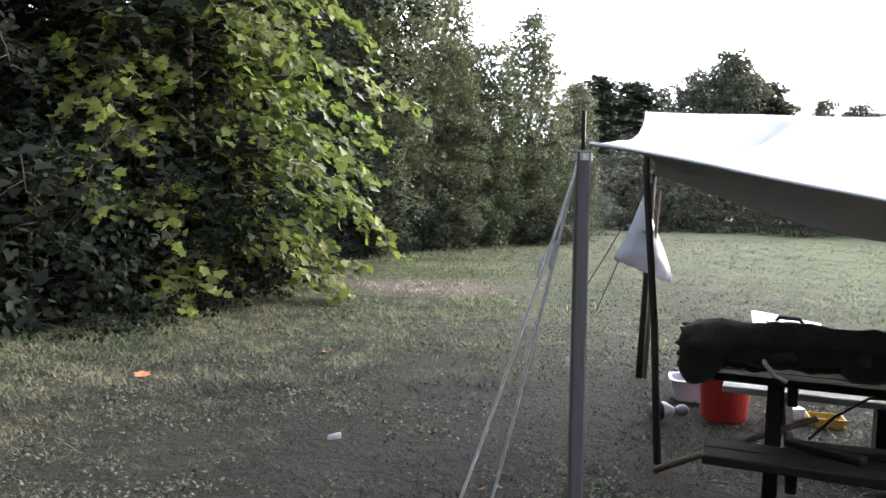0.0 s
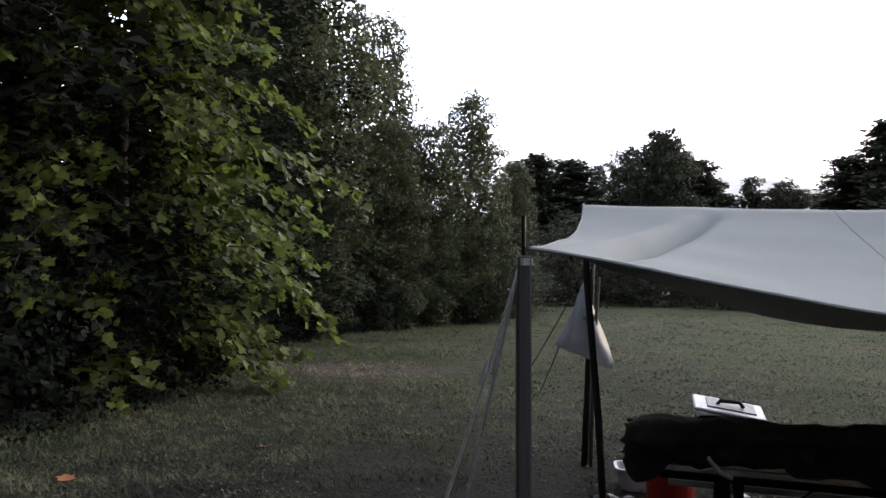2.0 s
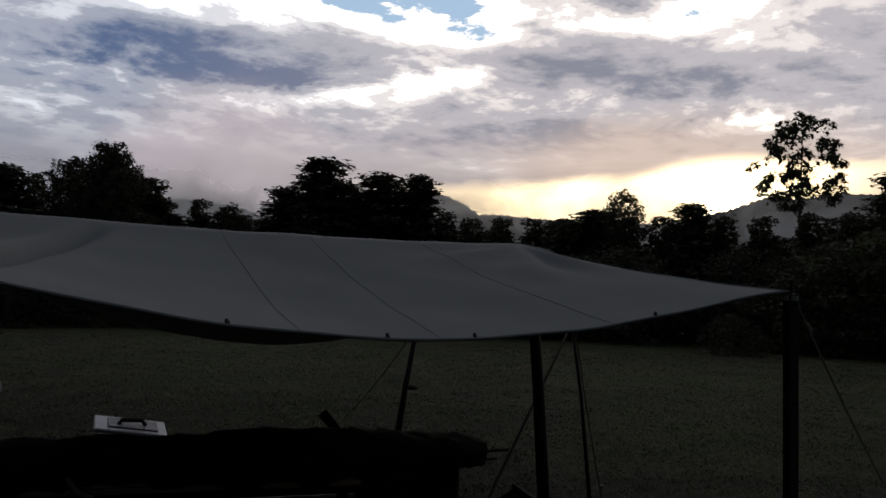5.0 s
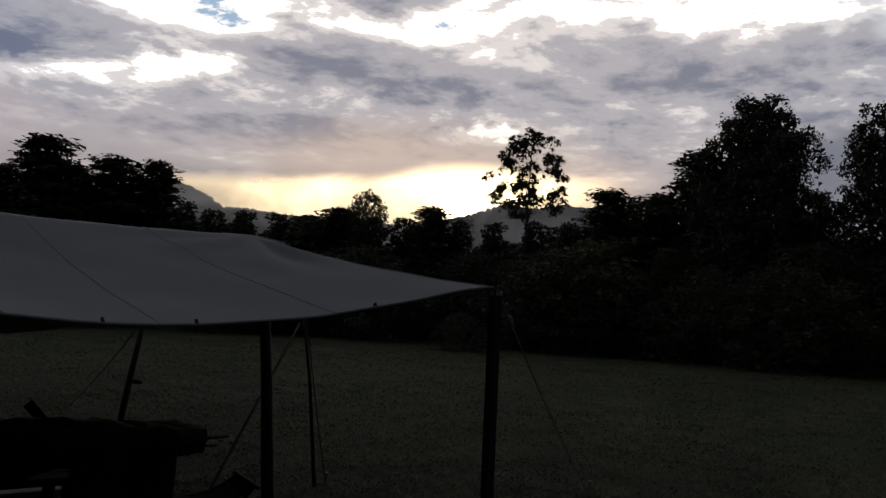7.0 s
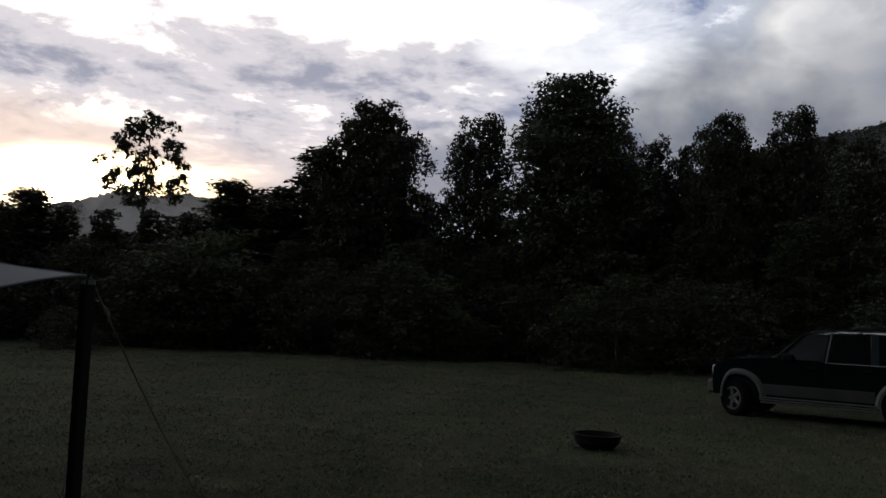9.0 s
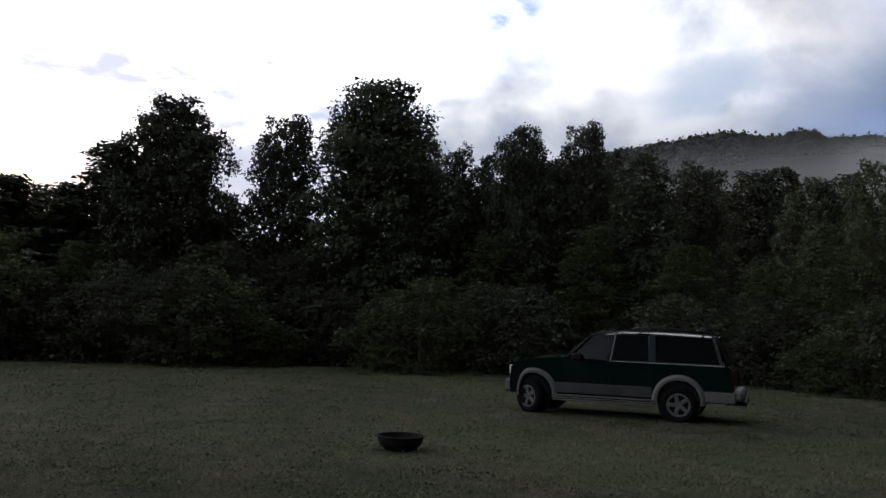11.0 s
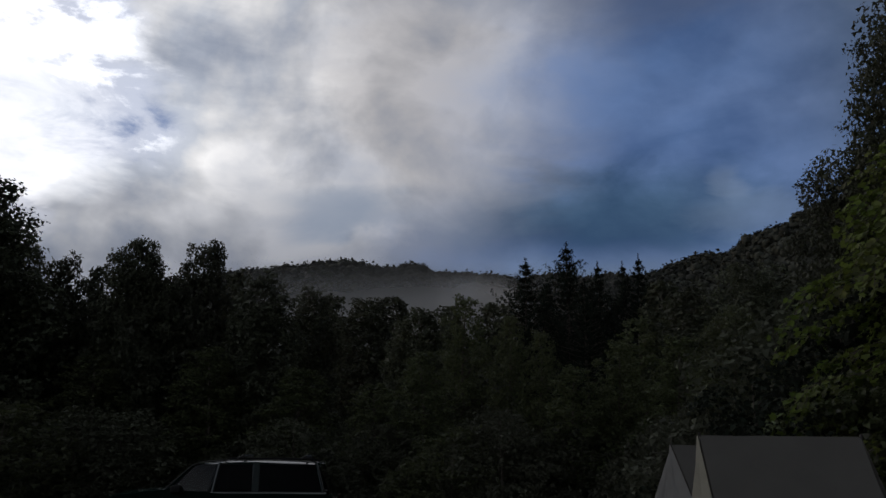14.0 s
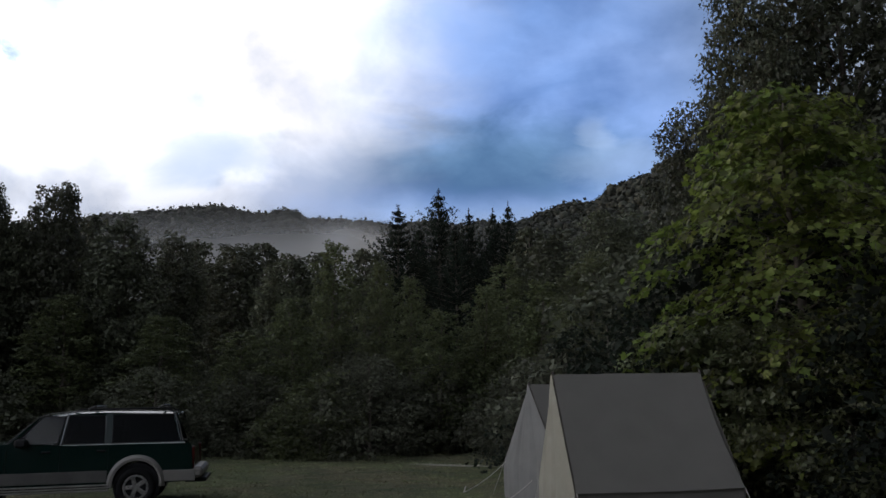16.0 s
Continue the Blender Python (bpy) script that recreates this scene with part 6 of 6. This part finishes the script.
def build_car():
    ob = thing("car", CAR, "dark green off-road estate car with silver cladding, parked", "car")
    F, R = 1.415, -1.415

    def lower(y):
        a = abs(y)
        t = max(0.0, a - 0.80) / 0.09           # rounding towards the sides
        pull = 0.10 * (a / 0.89) ** 4
        top = -0.035 * (a / 0.89) ** 3
        pts = [(2.19 - pull, 0.40), (2.23 - pull, 0.62), (2.20 - pull, 0.80), (2.14 - pull * 0.5, 0.93 + top), (1.95, 1.03 + top * 1.5), (1.55, 1.11 + top * 1.7), (1.1, 1.155 + top * 1.5), (0.70, 1.18 + top * 1.2),
               (-0.3, 1.10 + top * 0.4), (-1.6, 1.095 + top * 0.4), (-2.36, 1.08 + top * 0.4), (-2.42 + pull * 0.4, 1.0), (-2.45 + pull * 0.4, 0.60), (-2.42, 0.42)]
        low = [(R - 0.44, 0.40)] + arch(R, 0.40)[::-1] + [(R + 0.44, 0.33), (F - 0.44, 0.33)] + arch(F, 0.40)[::-1] + [(F + 0.44, 0.40)]
        return pts + low

    bm = car_section([-0.875, -0.86, -0.80, -0.6, -0.3, 0, 0.3, 0.6, 0.80, 0.86, 0.875], lower)
    body = part("body", bm, M["car_green"], ob)

    def roof(y):
        a = abs(y)
        drop = -0.05 * (a / 0.66) ** 4
        return [(0.29, 1.565 + drop), (0.08, 1.63 + drop), (-0.28, 1.675 + drop), (-0.8, 1.685 + drop), (-1.7, 1.66 + drop), (-2.04, 1.635 + drop), (-2.09, 1.60 + drop), (-1.7, 1.61 + drop), (-0.26, 1.605 + drop), (0.03, 1.565 + drop), (0.21, 1.515 + drop)]

    part("roof", car_section([-0.68, -0.64, -0.5, -0.2, 0.2, 0.5, 0.64, 0.68], roof), M["car_green"], ob)
    # pillars lean in towards the roof
    for s in (-1, 1):
        for foot, top, w in (((0.71, 1.10), (0.25, 1.565), 0.05), ((-0.14, 1.08), (-0.22, 1.62), 0.06), ((-0.92, 1.08), (-0.90, 1.62), 0.13), ((-2.20, 1.07), (-2.04, 1.62), 0.085)):
            a, b = Vector((foot[0], 0.83 * s, foot[1])), Vector((top[0], 0.665 * s, top[1]))
            d = b - a
            bm = bmesh_of()
            box(bm, (w, 0.05, d.length), (a + b) / 2, d.to_track_quat("Z", "X").to_matrix().to_4x4() @ Matrix.Rotation(radians(90), 4, "Z"), 0.008)
            part("pillar", bm, M["car_dark" if foot[0] == -0.12 else "car_green"], ob)
        for x0, x1, t0, t1 in ((0.63, -0.10, 0.20, -0.18), (-0.18, -0.86, -0.25, -0.84), (-0.99, -2.17, -0.96, -2.01)):
            bm = bmesh_of()
            pts = [(x0, 0.845 * s, 1.105), (x1, 0.845 * s, 1.105), (t1, 0.682 * s, 1.59), (t0, 0.682 * s, 1.59)]
            inner = [(x, y - 0.006 * s, z) for x, y, z in pts]
            va, vb = [bm.verts.new(p) for p in pts], [bm.verts.new(p) for p in inner]
            bm.faces.new(va), bm.faces.new(vb[::-1])
            for k in range(4):
                bm.faces.new((va[k], vb[k], vb[(k + 1) % 4], va[(k + 1) % 4]))
            bmesh.ops.recalc_face_normals(bm, faces=bm.faces)
            part("side_window", bm, M["glass_front" if x0 > 0 else "glass"], ob, "clear front window" if x0 > 0 else "dark tinted window")
            bm = bmesh_of()
            tube(bm, [Vector(p) + Vector((0, 0.006 * s, 0)) for p in pts + pts[:1]], 0.010, 5, False)
            part("window_trim", bm, M["car_dark"], ob)
        bm = box(bmesh_of(), (3.2, 0.012, 0.022), (-0.66, 0.868 * s, 1.086), None, 0.003)
        part("belt_line", bm, M["chrome"], ob, "bright belt moulding")
        bm = tube(bmesh_of(), [(0.76, 0.85 * s, 1.11), (0.27, 0.70 * s, 1.575), (0.05, 0.695 * s, 1.64), (-0.3, 0.69 * s, 1.665), (-1.2, 0.69 * s, 1.67), (-1.95, 0.69 * s, 1.64), (-2.05, 0.70 * s, 1.60), (-2.15, 0.78 * s, 1.33), (-2.22, 0.86 * s, 1.09)], 0.010, 6)
        part("roof_gutter", bm, M["clad_dark"], ob, "grey gutter moulding")
        # cladding, sill and wheel-arch flares
        bm = box(bmesh_of(), (1.86, 0.03, 0.20), (0.0, 0.872 * s, 0.545), None, 0.01)
        part("door_cladding", bm, M["clad_dark"], ob, "grey lower cladding")
        for z in (0.40, 0.355, 0.31):
            bm = box(bmesh_of(), (1.92, 0.09, 0.028), (0.0, 0.89 * s, z), None, 0.008)
            part("running_board", bm, M["car_silver"], ob, "ribbed silver running board")
        for cx in (F, R):
            bm = bmesh_of()
            rings = []
            for k in range(17):
                a = -0.12 + (math.pi + 0.24) * k / 16
                c, sn = math.cos(a), math.sin(a)
                rings.append([bm.verts.new((cx + r * c - (0.05 if cx > 0 else 0.0), y * s, 0.405 + r * sn)) for r, y in ((0.395, 0.86), (0.395, 0.92), (0.44, 0.925), (0.49, 0.885), (0.50, 0.86))])
            for r, q in zip(rings, rings[1:]):
                for k in range(4):
                    bm.faces.new((r[k], r[k + 1], q[k + 1], q[k]))
            bmesh.ops.recalc_face_normals(bm, faces=bm.faces)
            part("wheel_arch", bm, M["car_silver"], ob, "silver wheel-arch flare")
            bm = tube(bmesh_of(), [(cx, 0.50 * s, 0.37), (cx, 0.845 * s, 0.37)], 0.388, 20)
            part("arch_liner", bm, M["car_dark"], ob)
            wheel = new("wheel")
            wheel.parent = ob
            bm = lathe(bmesh_of(), [(0.20, -0.11), (0.29, -0.115), (0.318, -0.09), (0.328, -0.05), (0.328, 0.05), (0.318, 0.09), (0.29, 0.115), (0.222, 0.11), (0.216, 0.08), (0.20, -0.1)], 36)
            bmesh.ops.rotate(bm, verts=bm.verts, matrix=Matrix.Rotation(radians(-90 * s), 3, "X"))
            steer = radians(-30) if cx == F else 0
            wheel.matrix_local = Matrix.Translation((cx, 0.815 * s, 0.342)) @ Matrix.Rotation(steer, 4, "Z")
            part("tyre", bm, M["tyre"], wheel, smooth=True)
            bm = bmesh_of()
            lathe(bm, [(0.216, 0.085), (0.216, 0.105), (0.190, 0.107), (0.182, 0.07), (0.176, 0.07)], 30)
            bmesh.ops.rotate(bm, verts=bm.verts, matrix=Matrix.Rotation(radians(-90 * s), 3, "X"))
            bmesh.ops.delete(bm, geom=[f for f in bm.faces if len(f.verts) > 4], context="FACES_ONLY")
            part("rim", bm, M["alloy"], wheel, "alloy rim")
            bm = tube(bmesh_of(), [(0, 0.02 * s, 0), (0, 0.05 * s, 0)], 0.18, 20)
            part("brake_disc", bm, M["car_dark"], wheel, "dark brake disc")
            for k in range(5):
                a = 2 * math.pi * k / 5
                bm = bmesh_of()
                box(bm, (0.16, 0.025, 0.075), (0.11, 0.082 * s, 0), None, 0.012)
                bmesh.ops.rotate(bm, verts=bm.verts, matrix=Matrix.Rotation(a, 3, "Y"))
                part("spoke", bm, M["alloy"], wheel)
            bm = tube(bmesh_of(), [(0, 0.07 * s, 0), (0, 0.105 * s, 0)], 0.045, 12)
            part("hub_cap", bm, M["alloy"], wheel)
        bm = box(bmesh_of(), (0.60, 0.03, 0.20), (-2.16, 0.868 * s, 0.52), None, 0.012)
        part("rear_cladding", bm, M["car_silver"], ob, "silver lower cladding")
        bm = box(bmesh_of(), (0.20, 0.16, 0.14), (0.47, 0.95 * s, 1.15), None, 0.03)
        part("door_mirror", bm, M["car_dark"], ob, "black door mirror")
        for x in (0.06, -0.84):
            bm = box(bmesh_of(), (0.15, 0.03, 0.035), (x + 0.02, 0.885 * s, 0.985), None, 0.008)
            part("door_handle", bm, M["car_dark"], ob)
        for x in (0.72, -0.14, -0.93):
            bm = box(bmesh_of(), (0.006, 0.008, 0.58), (x, 0.8755 * s, 0.76), None, 0)
            part("door_gap", bm, M["car_dark"], ob)
        bm = box(bmesh_of(), (0.14, 0.26, 0.19), (2.13, 0.66 * s, 0.835), Matrix.Rotation(radians(-18 * s), 4, "Z"), 0.03)
        part("headlamp", bm, M["lamp_clear"], ob, "clear headlamp lens")
        bm = box(bmesh_of(), (0.07, 0.12, 0.40), (-2.405, 0.79 * s, 0.82), None, 0.015)
        part("tail_lamp", bm, M["lamp_red"], ob, "red tail lamp")
        bm = bmesh_of()
        tube(bm, [(-0.30, 0.58 * s, 1.655), (-0.40, 0.58 * s, 1.70), (-1.85, 0.58 * s, 1.70), (-1.98, 0.58 * s, 1.65)], 0.016, 7)
        part("roof_rail", bm, M["car_dark"], ob)
    for x in (-0.62, -1.80):
        bm = bmesh_of()
        tube(bm, [(x + 0.10, -0.60, 1.70), (x, -0.52, 1.745), (x - 0.02, 0, 1.755), (x, 0.52, 1.745), (x + 0.10, 0.60, 1.70)], [0.014, 0.024, 0.022, 0.024, 0.014], 7)
        part("rack_crossbar", bm, M["clad_dark"], ob, "grey rack crossbar")
    for x, z, w, h in ((2.17, 0.53, 0.30, 0.26), (-2.46, 0.56, 0.28, 0.19)):
        bm = box(bmesh_of(), (w, 1.74, h), (x, 0, z), None, 0.05)
        part("bumper", bm, M["car_silver"], ob, "silver bumper")
    bm = box(bmesh_of(), (0.40, 1.40, 0.07), (-2.46, 0, 0.42), None, 0.012)
    part("tow_step", bm, M["car_dark"], ob)
    bm = box(bmesh_of(), (0.05, 1.0, 0.16), (2.21, 0, 0.80), None, 0.012)
    part("grille", bm, M["car_dark"], ob)
    # sloping screens front and back, with thickness
    for (x0, z0, w0), (x1, z1, w1), nm in (((0.71, 1.16, 0.80), (0.27, 1.56, 0.645), "windscreen"), ((-2.32, 1.08, 0.80), (-2.06, 1.61, 0.645), "rear_window")):
        bm = bmesh_of()
        a = [bm.verts.new(p) for p in ((x0, -w0, z0), (x0, w0, z0), (x1, w1, z1), (x1, -w1, z1))]
        b = [bm.verts.new((v.co.x - 0.006, v.co.y, v.co.z - 0.004)) for v in a]
        bm.faces.new(a), bm.faces.new(b[::-1])
        for k in range(4):
            bm.faces.new((a[k], b[k], b[(k + 1) % 4], a[(k + 1) % 4]))
        bmesh.ops.recalc_face_normals(bm, faces=bm.faces)
        part(nm, bm, M["glass_front" if nm == "windscreen" else "glass"], ob, "clear glass" if nm == "windscreen" else "tinted glass")
    # seats and dashboard seen through the glass
    for x in (0.12, -0.75):
        for y in (-0.38, 0.38):
            bm = bmesh_of()
            box(bm, (0.16, 0.46, 0.62), (x - 0.18, y, 1.10), Matrix.Rotation(radians(-14), 4, "Y"), 0.05)
            box(bm, (0.12, 0.26, 0.18), (x - 0.28, y, 1.44), Matrix.Rotation(radians(-10), 4, "Y"), 0.04)
            part("seat", bm, M["car_dark"], ob)
    bm = box(bmesh_of(), (0.40, 1.40, 0.10), (0.52, 0, 1.07), None, 0.03)
    part("dashboard", bm, M["car_dark"], ob)
    bm = tube(bmesh_of(), [(-1.0, 0, 0.40), (1.0, 0, 0.40)], 0.10, 8)
    part("underbody", bm, M["car_dark"], ob)
    # short overhangs before the front and behind the rear wheels
    for o in ob.children:
        if o.type == "MESH":
            for v in o.data.vertices:
                if v.co.x > 1.5:
                    v.co.x = 1.5 + (v.co.x - 1.5) * 0.55
                elif v.co.x < -1.7:
                    v.co.x = -1.7 + (v.co.x + 1.7) * 0.93


build_car()
